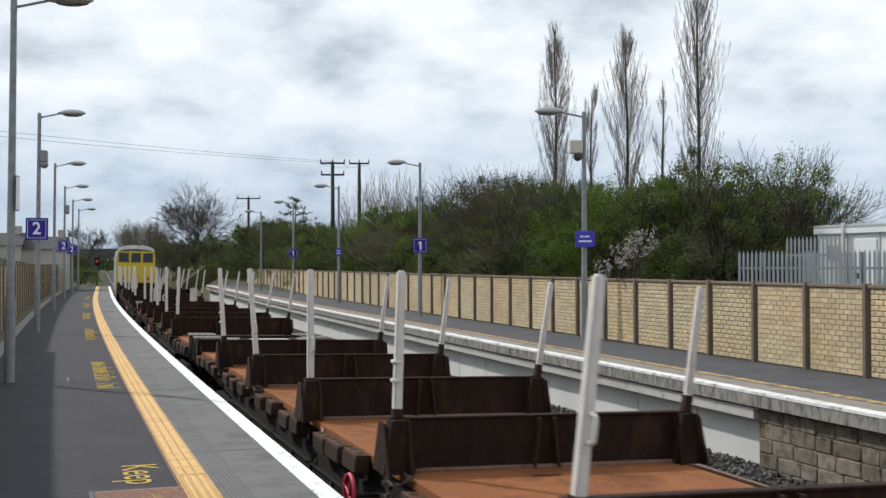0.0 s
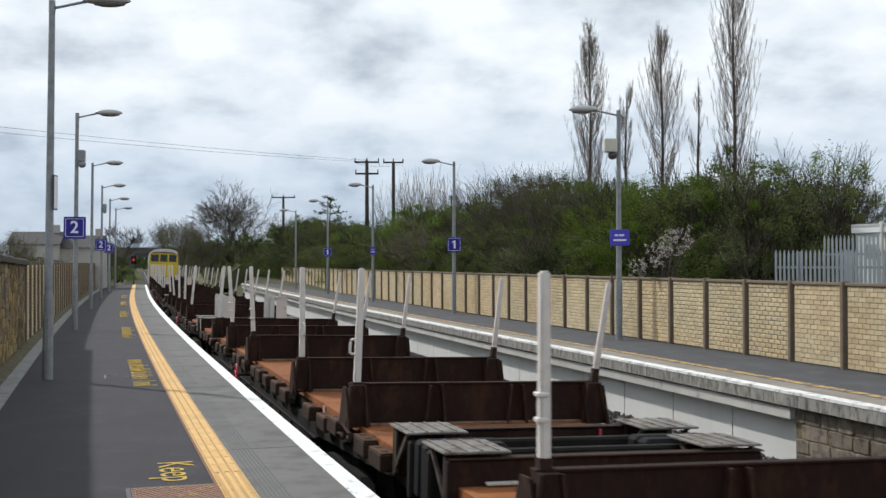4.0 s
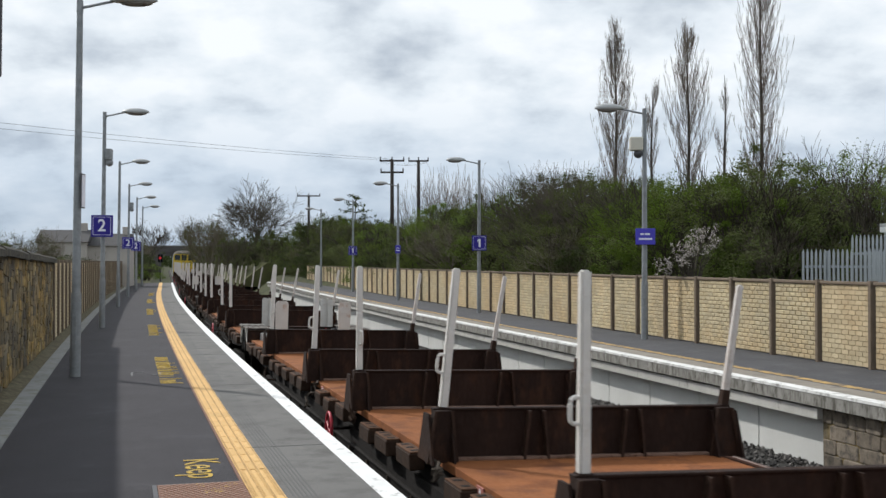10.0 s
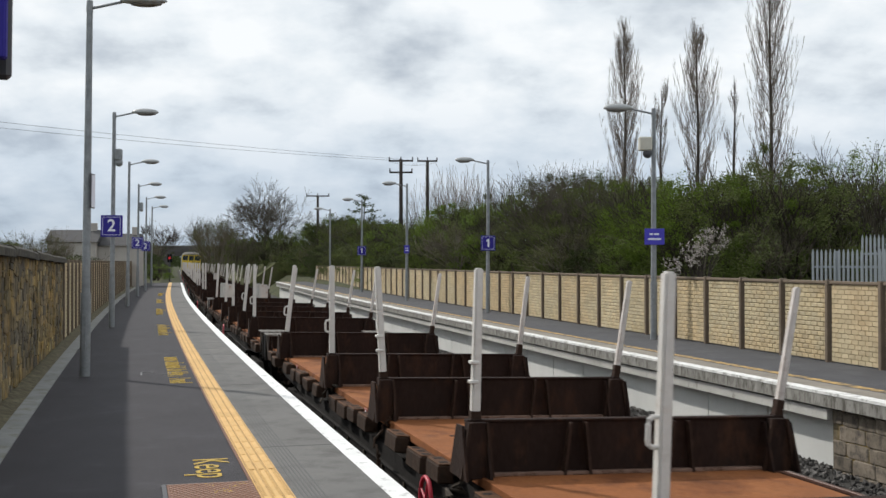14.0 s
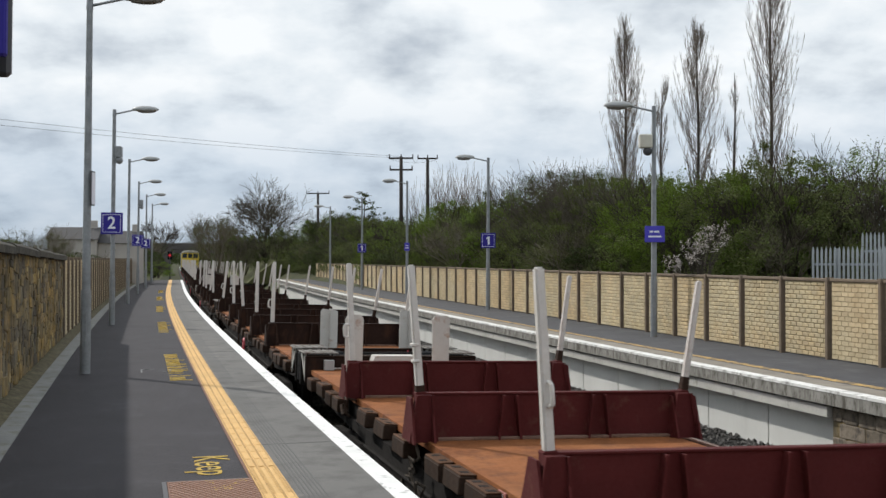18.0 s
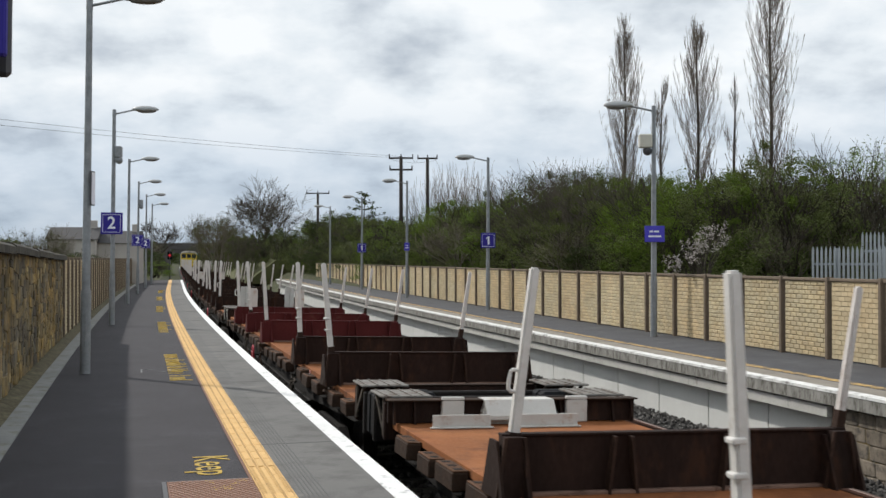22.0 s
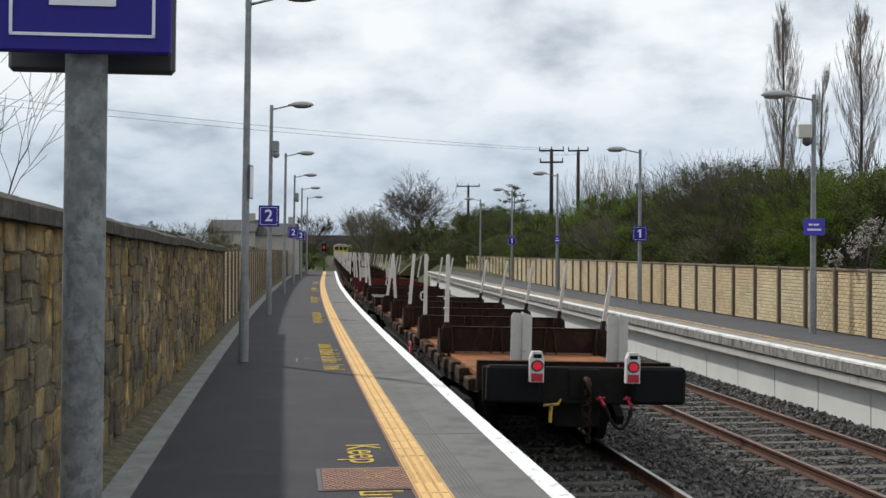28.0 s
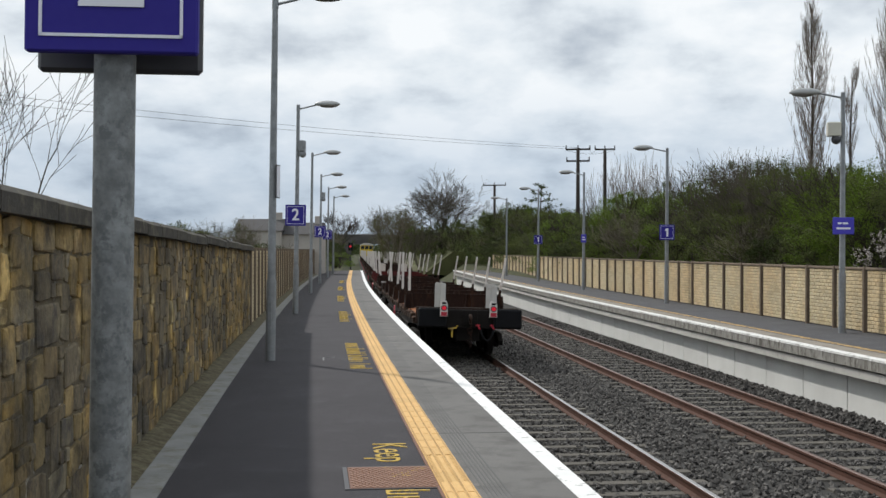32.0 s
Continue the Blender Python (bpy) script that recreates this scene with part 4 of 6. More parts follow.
def make_wagon(offs, leans, mats, front, rear, ribs, rng, group, brake_y, last=False):
    w = thing("timber_wagon", Matrix.Identity(4), "long rusty flat timber wagon with white stakes" if MAROON not in mats else "rusty flat timber wagon with maroon bulkheads and white stakes", "railway wagon", group)
    deck = part("deck", box(-1.17, 1.17, -10.95, 10.95, 0.02, 0.10, 0.006), RUST_DECK, w, "rust-orange steel deck")
    # scars and welded pads on the deck plates
    for k in range(9):
        x, y = rng.uniform(-1.0, 1.0), rng.uniform(-10, 10)
        part("deck_pad", box(x, x + rng.uniform(0.08, 0.3), y, y + rng.uniform(0.03, 0.08), 0.099, 0.104), RUST_STEEL, deck)
    for x in (-1.11, 1.05):
        part("side_sill", box(x, x + 0.06, -11.0, 11.0, -0.24, 0.018, 0.01), UNDER, w)
    part("centre_sill", box(-0.28, 0.28, -11.3, 11.3, -0.5, 0.0, 0.02), UNDER, w)
    part("truss", prism([(-10.5, -0.20), (10.5, -0.20), (6.6, -0.30), (4.5, -0.66), (-4.5, -0.66), (-6.6, -0.30)], 0, -1.16, -1.10), UNDER, w)
    part("truss_flange", box(-1.20, -1.09, -4.6, 4.6, -0.70, -0.655, 0.008), DUSTY, w)
    part("truss_flange", box(-1.19, -1.09, -6.5, 6.5, -0.36, -0.325, 0.008), UNDER, w)
    for k in range(9):
        part("truss_web", box(-1.185, -1.165, -4.4 + k * 1.1, -4.36 + k * 1.1, -0.65, -0.365), DUSTY, w)
    part("truss", prism([(-10.5, -0.20), (10.5, -0.20), (6.6, -0.30), (4.5, -0.66), (-4.5, -0.66), (-6.6, -0.30)], 0, 1.10, 1.20), UNDER, w)
    # stake pockets in a row along both edges of the deck, rust on top, with their slots
    blks, caps, slots = [], [], []
    for k in range(3):
        L = (0.22, 0.26, 0.29)[k]
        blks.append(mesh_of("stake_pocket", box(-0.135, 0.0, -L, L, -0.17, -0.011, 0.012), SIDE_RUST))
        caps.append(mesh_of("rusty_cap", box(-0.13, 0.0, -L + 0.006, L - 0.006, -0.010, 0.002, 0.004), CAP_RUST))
        bm = bmesh.new()
        for j in range(2 + (k == 2)):
            c = -L + (j + 0.5) * 2 * L / (2 + (k == 2))
            box(-0.10, -0.035, c - 0.035, c + 0.035, 0.0, 0.0045, bm=bm)
        slots.append(mesh_of("slot", bm, UNDER))
    plate, mark = mesh_of("load_plate", box(-0.012, 0.0, -0.09, 0.09, -0.13, -0.01, 0.004), FADED_RED), mesh_of("mark", box(-0.016, -0.012, -0.03, 0.0, -0.11, -0.03), SIGN_WHITE)
    y, n = -10.45, 0
    while y < 10.6:
        if min(abs(y - (11.835 - o)) for o in offs) > 0.36:
            k = rng.choice((0, 1, 1, 2))
            for x, r in ((-1.172, 0), (1.172, 180)):
                b = link("stake_pocket", blks[k], w, pose(x, y + rng.uniform(-.05, .05), 0.075 + rng.uniform(-.05, .01), 0, rng.uniform(-6, 5), r))
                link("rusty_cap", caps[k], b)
                tagged(link("slot", slots[k], b), kind="stuff")
            if n % 7 == 3:
                p = link("load_plate", plate, w, pose(-1.172, y + 0.42, 0.088))
                link("mark", mark, p)
            n += 1
        y += rng.choice((0.66, 0.74, 0.9, 1.0))
    for o, ln, mt in zip(offs, leans, mats):
        cradle(w, 11.835 - o, mt, ln, ribs, rng)
    for y in (-8.0, 8.0):
        bogie(w, y)
    end_frame(w, 1, *front)
    end_frame(w, -1, *rear, last)
    hw = part("hand_wheel", ring((-1.40, brake_y, -0.22), (1, 0, 0), 0.19, 0.018), RED, w, "red hand brake wheel", smooth=True)
    bm = bmesh.new()
    for k in range(4):
        a = k * math.pi / 2 + 0.4
        rod((-1.40, brake_y, -0.22), (-1.40, brake_y + 0.18 * math.cos(a), -0.22 + 0.18 * math.sin(a)), 0.012, seg=6, bm=bm)
    part("spokes", bm, RED, hw)
    part("brake_spindle", rod((-1.40, brake_y, -0.22), (-1.1, brake_y, -0.22), 0.02, seg=8), UNDER, hw)
    # loose straps and chains heaped on the side by the bulkheads
    for j, o in enumerate(offs):
        y0, p, rope = 11.835 - o - 0.05, Vector((-1.22, 11.835 - o, 0.10)), []
        for k in range(26):
            p = p + Vector((rng.gauss(-0.008, 0.04), rng.gauss(-0.01, 0.085), rng.gauss(-0.012, 0.045)))
            p = Vector((min(-1.15, max(-1.34, p.x)), min(y0 + 0.35, max(y0 - 0.4, p.y)), min(0.13, max(-0.30, p.z))))
            rope.append(p)
        part("strap", tube(rope, 0.015, 5), (SIDE_RUST, DUSTY)[j % 2], w, "slack dirty lashing strap")
    return w


def true_size(root, sx, sy, lift):
    """Brings a wagon to its measured width and length, and its upper works to their height."""
    done = set()
    for o in root.children_recursive:
        high = o.location.z > 0.1
        o.location = Vector((o.location.x * sx, o.location.y * sy, o.location.z + (lift if high else 0)))
        if o.data.name in done:
            continue
        done.add(o.data.name)
        for v in o.data.vertices:
            v.co = Vector((v.co.x * sx, v.co.y * sy, v.co.z + (lift if v.co.z > -0.28 and not high and o.name.split(".")[0] != "lashing_hook" else 0)))


def make_train():
    rng = random.Random(11)
    S, M = RUST_STEEL, MAROON
    no, pl = (False, False, False), (False, True, False)
    spec = [
        ([4.6, 8.2, 12.0, 15.5, 19.0], [0, 1, 0, -2, 0], [S] * 5, (False, False, True), pl),
        # place of the five bulkheads behind the front joint, stake leans, front end, rear end
        ([5.0, 8.5, 12.0, 17.3, 20.8], [0, -3, 1, 2, 0], [S] * 5, (True, True, False), no),
        ([5.0, 8.5, 12.0, 15.5, 19.0], [0, 1, -2, 0, 2], [S] * 5, (True, True, False), no),
        ([4.6, 8.13, 11.9, 15.46, 19.08], [-3, -4, 0, 2, 6], [S] * 5, (False, False, True), pl),
        ([5.04, 8.48, 11.98, 17.3, 20.88], [6, -3, -2, 0.5, 2.6], [S] * 5, (True, True, False), no),
        ([2.75, 6.2, 10.0, 15.4, 18.86], [0, 0, 0, 0, 0], [S] * 5, (False, False, False), pl),
        ([4.81, 10.08, 13.59, 17.32, 20.68], [3, 2.5, 0.5, 6, 0.5], [S] * 5, (True, True, False), no),
        ([3.16, 8.39, 11.96, 15.53, 19.03], [6.5, 0, -3, 1.5, 2], [S] * 5, (False, False, True), pl),
        ([4.67, 8.3, 11.91, 17.29, 20.68], [-2, -4, -3.2, -1.8, -4.8], [M, M, M, S, S], (True, True, False), no),
        ([4.97, 8.41, 11.95, 15.49, 18.97], [7.6, -3, 5, 1, 1], [S] * 5, (True, False, True), pl),
    ]
    out = []
    for i, (offs, leans, mats, front, rear) in enumerate(spec):
        front_joint = JOINT + PITCH * (4 - i)
        ribs = (0.0,) if i in (3, 5) else (-0.42, 0.42)
        w = make_wagon(offs, leans, mats, front, rear, ribs, rng, "timber wagons of the train", 11.835 - offs[3] + 0.7 if i % 2 else 11.835 - offs[2] + 0.75, i == len(spec) - 1)
        true_size(w, 1.09, 0.96, 0.05) if i < len(spec) - 1 else None
        out.append((w, 0.96 * (front_joint - PITCH / 2)))
    # the last wagon's tail lamps, hoses and cocks
    tail = out[-1][0]
    for x in (-0.65, 0.53):
        bm = prism([(x - 0.085, 0.12), (x + 0.085, 0.12), (x + 0.085, 0.44), (x + 0.055, 0.52), (x - 0.055, 0.52), (x - 0.085, 0.44)], 1, -HALF - 0.34, -HALF - 0.23)
        lm = part("tail_lamp", bm, WHITE_STEEL, tail, "white tail lamp with red lenses")
        part("handle_gap", box(x - 0.05, x + 0.05, -HALF - 0.344, -HALF - 0.3, 0.435, 0.485), BLACK, lm)
        part("lens", rod((x, -HALF - 0.36, 0.335), (x, -HALF - 0.335, 0.335), 0.052, seg=20), TAIL_RED, lm, "lit red lens")
        part("lens_hood", ring((x, -HALF - 0.345, 0.335), (0, 1, 0), 0.063, 0.014), SIGN_BACK, lm)
        part("lower_lens", box(x - 0.07, x + 0.07, -HALF - 0.348, -HALF - 0.335, 0.13, 0.235), RED, lm)
    pts = [Vector((0.24 + 0.33 * k / 12, -HALF - 0.16 - 0.1 * math.sin(math.pi * k / 12), -0.22 - 0.22 * math.sin(math.pi * k / 12))) for k in range(13)]
    bm = tube(pts, 0.021, 8)
    part("brake_hose", bm, BLACK, tail, "hanging black brake hose", smooth=True)
    for x in (0.19, 0.53):
        ck = rod((x, -HALF - 0.02, -0.10), (x + 0.04, -HALF - 0.15, -0.20), 0.024, seg=8)
        rod((x - 0.05, -HALF - 0.08, -0.12), (x + 0.06, -HALF - 0.08, -0.10), 0.014, seg=6, bm=ck)
        part("hose_cock", ck, RED, tail, "red hose cock")
    bm = rod((-0.42, -HALF - 0.1, -0.20), (-0.43, -HALF - 0.1, -0.38), 0.022, seg=8)
    rod((-0.52, -HALF - 0.1, -0.21), (-0.34, -HALF - 0.1, -0.19), 0.02, seg=8, bm=bm)
    rod((-0.34, -HALF - 0.1, -0.20), (-0.30, -HALF - 0.1, -0.12), 0.014, seg=8, bm=bm)
    part("valve_handle", bm, YELLOW_PAINT, tail, "yellow valve handle")
    hook = tube([Vector((0, -HALF - 0.02, 0.14)), Vector((0, -HALF - 0.2, 0.15)), Vector((0, -HALF - 0.29, 0.08)), Vector((0, -HALF - 0.27, -0.02)), Vector((0, -HALF - 0.2, -0.05)), Vector((0, -HALF - 0.15, 0.0))], 0.036, 8)
    part("coupling_hook", hook, RIB_RUST, tail, "worn brown coupling hook", smooth=True)
    part("hook_plate", box(-0.19, 0.19, -HALF - 0.03, -HALF + 0.01, -0.12, 0.27, 0.012), UNDER, tail)
    for k in range(5):
        part("coupling_link", ring((0.015 * (-1) ** k, -HALF - 0.22, -0.12 - 0.115 * k), ((1, 0.15, 0), (0.2, 1, 0))[k % 2], 0.055, 0.014, 14), RUST_STEEL, tail, "heavy chain link")
    true_size(tail, 1.09, 0.96, 0.05)
    # the locomotive
    lo = thing("locomotive", Matrix.Identity(4), "diesel locomotive with a yellow end and grey body", "locomotive")
    lo.scale = (1.05, 1, 1.12)
    body = part("body", prism([(-1.38, -0.25), (1.38, -0.25), (1.40, 2.2), (1.28, 2.72), (0.85, 3.0), (-0.85, 3.0), (-1.28, 2.72), (-1.40, 2.2)], 1, 0.25, 18.0), GREY_PAINT, lo, "grey body")
    face = part("end_face", prism([(-1.36, -0.25), (1.36, -0.25), (1.38, 2.2), (1.30, 2.62), (-1.30, 2.62), (-1.38, 2.2)], 1, 0.0, 0.26), YELLOW, lo, "yellow end")
    part("roof_edge", prism([(-1.34, 2.58), (-1.26, 2.58), (-1.0, 2.72), (0, 2.80), (1.0, 2.72), (1.26, 2.58), (1.34, 2.58), (1.29, 2.76), (0.98, 2.95), (0.5, 3.04), (-0.5, 3.04), (-0.98, 2.95), (-1.29, 2.76)], 1, -0.04, 0.5), WHITE_STEEL, lo, "white roof edge")
    for x0, x1 in ((-1.24, -0.48), (-0.36, 0.36), (0.48, 1.24)):
        part("window", box(x0, x1, -0.012, 0.03, 1.84, 2.54, 0.05), GLASS, face, "dark cab window")
    part("buffer_beam", box(-1.3, 1.3, -0.12, 0.2, -0.75, -0.25, 0.02), BLACK, lo)
    part("handrail", rod((-0.38, -0.06, 0.1), (-0.38, -0.06, 1.4), 0.02, seg=6), WHITE_STEEL, face)
    part("handrail", rod((0.38, -0.06, 0.1), (0.38, -0.06, 1.4), 0.02, seg=6), WHITE_STEEL, face)
    for x in (-0.88, 0.88):
        part("buffer", rod((x, -0.42, 0.02), (x, -0.1, 0.02), 0.2, seg=14), BLACK, lo)
        part("marker_light", rod((x, -0.03, 0.75), (x, 0.0, 0.75), 0.10, seg=12), RED, face)
    part("exhaust", box(-0.3, 0.3, 6, 7.2, 2.88, 3.08, 0.03), UNDER, body)
    part("fuel_tank", box(-1.2, 1.2, 7.0, 11.0, -0.85, -0.25, 0.05), UNDER, lo)
    for y in (3.6, 14.6):
        bogie(lo, y)
    out.append((lo, 0.96 * (JOINT + PITCH * 4) + 0.45))
    return out


# the curve is canted: the train leans a little to its right, about the near edge of the decks
CANT = Matrix.Translation((-1.42, 0, 0.1)) @ Matrix.Rotation(radians(1.4), 4, "Y") @ Matrix.Translation((1.42, 0, -0.1))
TRAIN = make_train()


def motions():
    """The whole train draws away along the line."""
    times = [0, 1, 2, 3, 4, 5, 6, 7, 8, 9, 10, 11, 12, 13, 14, 15, 16, 17, 18, 20, 22, 24, 26, 28, 29, 30, 31, 32]
    for w, u in TRAIN:
        rows = []
        for t in times:
            y = y_of(u + run(t))
            rows.append((t, place(y, NEAR_MID, 0.0) @ CANT))
        walk(w, rows)


# ---- details of the near platform ----
def make_strip():
    strip = thing("tactile_strip", Matrix.Identity(4), "yellow-orange tactile paving strip along the platform", "tactile paving", kind="structure")
    bm = box(-0.13, 0.13, 0.003, 0.397, -0.02, 0.012)
    for x in (-0.085, 0.0, 0.085):
        prism([(x - 0.028, 0.012), (x + 0.028, 0.012), (x + 0.020, 0.018), (x - 0.020, 0.018)], 1, 0.012, 0.388, bm=bm)
    tile = mesh_of("tile", bm, YELLOW_TILE)
    bm = box(-0.13, 0.13, 0.003, 0.397, -0.02, 0.012)
    for i in range(4):
        for j in range(6):
            rod((-0.095 + i * 0.063, 0.04 + j * 0.064, 0.012), (-0.095 + i * 0.063, 0.04 + j * 0.064, 0.017), 0.02, 0.014, 6, bm=bm)
    dots = mesh_of("blister_tile", bm, YELLOW_TILE)
    i, y = 0, -7.6
    while y < 78:
        link("tile", dots if 9.0 < y < 10.2 else tile, strip, place(y, -1.05))
        y += 0.4 / math.hypot(1, slope(y))
    band("far_strip", [(-1.18, -0.02), (-1.18, 0.012), (-0.92, 0.012), (-0.92, -0.02)], y, END_L, YELLOW_TILE, parent=strip)
    band("strip_edge", [(-1.205, -0.02), (-1.205, 0.006), (-1.182, 0.006), (-1.182, -0.02)], -7.6, END_L, BROWN_PLATE, parent=strip)
    for o in (-1.1635, -1.0925, -1.0075, -0.9365):
        band("dirty_groove", [(o - 0.009, 0.008), (o - 0.009, 0.0135), (o + 0.009, 0.0135), (o + 0.009, 0.008)], -7.6, 78, GROOVE_DIRT, 1.2, parent=strip, label="dirt in the strip's grooves")
    # grooves in the concrete beside it
    g = thing("slip_grooves", Matrix.Identity(4), "dark grooves in the concrete platform edge", "groove", kind="structure")
    for o in (-0.85, -0.815, -0.78, -0.745, -0.71, -0.675):
        band("groove", [(o - 0.006, -0.01), (o - 0.006, 0.0025), (o + 0.006, 0.0025), (o + 0.006, -0.01)], -7.6, 100, UNDER_GREY, 1.5, parent=g)
    for y in (11.8, 17.6, 23.3, 29.2, 35, 41, 47, 53, 60):
        link("slab_joint", mesh_of("slab_joint", box(-0.36, 0.36, -0.008, 0.008, -0.01, 0.003), UNDER_GREY), g, place(y, -0.55))


GROOVE_DIRT = material("brown_groove_dirt", (0.46, 0.29, 0.125), 0.9, vary=0.3, scale=6, fine=40)
UNDER_GREY = material("dark_joint", (0.13, 0.13, 0.128), 0.9, vary=0.1, scale=4, fine=60)


def make_lettering():
    starts = (11.28, 22.9, 34.5, 46, 57.5, 69)
    for n, y in enumerate(starts):
        t = thing("platform_lettering", place(y, -1.49, 0.0) @ Matrix.Rotation(radians(-90), 4, "Z"), "worn yellow painted safety lettering on asphalt", "lettering", "platform lettering", "structure")
        rng = random.Random(n)
        x = 0.0
        if n == 0:
            cu = bpy.data.curves.new("word", "FONT")
            cu.body, cu.size, cu.extrude = "Keep", 0.47, 0.0012
            tmp = bpy.data.objects.new("word_curve", cu)
            scene.collection.objects.link(tmp)
            me = bpy.data.meshes.new_from_object(tmp.evaluated_get(bpy.context.evaluated_depsgraph_get()))
            bpy.data.objects.remove(tmp)
            me.materials.clear()
            me.materials.append(YELLOW_PAINT)
            link("word", me, t, Matrix.Translation((0, -0.12, 0.0014)))
            x = 1.22
        for w in (4, 6, 6, 4)[(1 if n == 0 else 0):]:
            for k in range(w):
                h = rng.choice((0.24, 0.24, 0.34))
                bm = box(x + 0.02, x + 0.058, -0.12, -0.12 + h, -0.006, 0.0025)
                if rng.random() < 0.7:
                    box(x + 0.140, x + 0.175, -0.12, -0.12 + min(h, 0.24), -0.006, 0.0025, bm=bm)
                    c = rng.choice((-0.12, 0.0, 0.09))
                    box(x + 0.060, x + 0.138, c, c + 0.03, -0.006, 0.0025, bm=bm)
                link("lettering_bar", mesh_of("lettering_bar", bm, YELLOW_PAINT), t)
                x += 0.235
            x += 0.15


def make_marks():
    """Small pale survey marks on the asphalt."""
    t = thing("survey_mark", place(19.7, -1.85, 0.0), "faint pale painted survey mark on asphalt", "marking", kind="structure")
    for x0, x1, y0, y1 in ((-0.20, -0.17, -0.28, 0.28), (-0.17, 0.02, 0.24, 0.28), (0.10, 0.28, -0.25, -0.2), (0.26, 0.29, -0.19, 0.2)):
        part("stroke", box(x0, x1, y0, y1, -0.006, 0.0015), CHALK, t)


CHALK = material("faded_white_mark", (0.22, 0.22, 0.225), 0.85, vary=0.2, scale=6, fine=50, other=(0.07, 0.07, 0.072), spots=(0.48, 0.6))


def make_cover():
    m = place(9.75, -1.56, 0.0)
    c = thing("access_cover", m, "brown chequered steel access cover in the platform", "access cover", kind="structure")
    part("plate", box(-0.32, 0.36, -0.53, 0.35, -0.03, 0.006, 0.003), BROWN_PLATE, c)
    for x0, x1, y0, y1 in ((-0.36, -0.325, -0.55, 0.37), (-0.325, 0.365, 0.353, 0.372), (-0.325, 0.365, -0.552, -0.533)):
        part("rim", box(x0, x1, y0, y1, -0.03, 0.004), SIGN_BACK, c)
    lug = mesh_of("tread_lug", prism([(-0.011, -0.018), (0.011, -0.018), (0.016, 0.0), (0.011, 0.018), (-0.011, 0.018), (-0.016, 0)], 2, 0.006, 0.0105), material("worn_lug", (0.30, 0.16, 0.10), 0.55, vary=0.2, scale=9, fine=60))
    for i in range(13):
        for j in range(17):
            link("tread_lug", lug, c, Matrix.Translation((-0.29 + i * 0.052 + (j % 2) * 0.024, -0.50 + j * 0.05, 0)) @ Matrix.Rotation((j % 2) * 1.2 - 0.6, 4, "Z"))
    rng = random.Random(21)
    for k in range(16):
        x, y = rng.uniform(-0.05, 0.25), rng.uniform(-0.1, 0.34)
        part("worn_paint", box(x, x + rng.uniform(0.03, 0.10), y, y + 0.018, 0.0055, 0.0072), YELLOW_PAINT, c)
    tagged(c, kind="structure")


def make_blocks():
    """Old stone blocks under the far platform's edge, before the concrete panels begin."""
    rng = random.Random(3)
    old = thing("old_platform_wall", Matrix.Identity(4), "old grey squared stone blocks under the platform edge", "wall", kind="structure")
    kinds = [stone_mesh(rng, BLOCK) for _ in range(10)]
    z = -1.30
    for r in range(5):
        h = 0.21
        y = 5.0 + (r % 2) * 0.2
        while y < R_OLD - 0.2:
            n = min(rng.uniform(0.32, 0.62), R_OLD - y)
            m = place(y + n / 2, r_edge(y) + 0.125, z + h / 2) @ Matrix.Rotation(math.pi, 4, "Z") @ Matrix.Diagonal((rng.uniform(0.012, 0.03), n + 0.012, h + 0.006, 1))
            link("stone_block", rng.choice(kinds), old, m)
            y += n
        z += h + 0.002


def make_ballast():
    """Loose stones of the ballast, each with its own faces."""
    rng = np.random.default_rng(4)
    base = np.array([(1, 0, 0), (-1, 0, 0), (0, 1, 0), (0, -1, 0), (0, 0, 1), (0, 0, -1)], float)
    tri = np.array([(0, 2, 4), (2, 1, 4), (1, 3, 4), (3, 0, 4), (2, 0, 5), (1, 2, 5), (3, 1, 5), (0, 3, 5)])
    V, Fc, n = [], [], 0
    for _ in range(42000):
        y = 6 + 44 * rng.random() ** 1.35
        o = rng.uniform(0.4, 7.62)
        z = -1.205
        if o > 6.9:
            z += min(0.08, (o - 6.9) * 0.2)
        d = min(abs(o - NEAR_MID), abs(o - FAR_MID))
        if d < 1.25 and abs(((y - 2.0) / 0.68 + 0.5) % 1 - 0.5) < 0.20 and rng.random() < 0.85:
            continue
        if 0.72 < d < 0.95 and rng.random() < 0.8:
            continue
        s = rng.uniform(0.022, 0.05)
        R = Euler(rng.uniform(0, 6, 3)).to_matrix()
        p = at(y, o, z + s * 0.2)
        for b in base * (s * rng.uniform(0.7, 1.25, (6, 1))):
            V.append(p + R @ Vector(b))
        Fc.extend((tri + n).tolist())
        n += 6
    ob = link("ballast_stones", data_mesh("ballast_stones", V, Fc, islands("ballast_stone", (0.034, 0.032, 0.031), (0.092, 0.088, 0.084), 0.9, (0.17, 0.16, 0.15))))
    tagged(ob, "loose grey ballast stones between the tracks", "gravel", kind="stuff")



make_strip()
make_lettering()
make_cover()
make_marks()
make_blocks()
make_ballast()

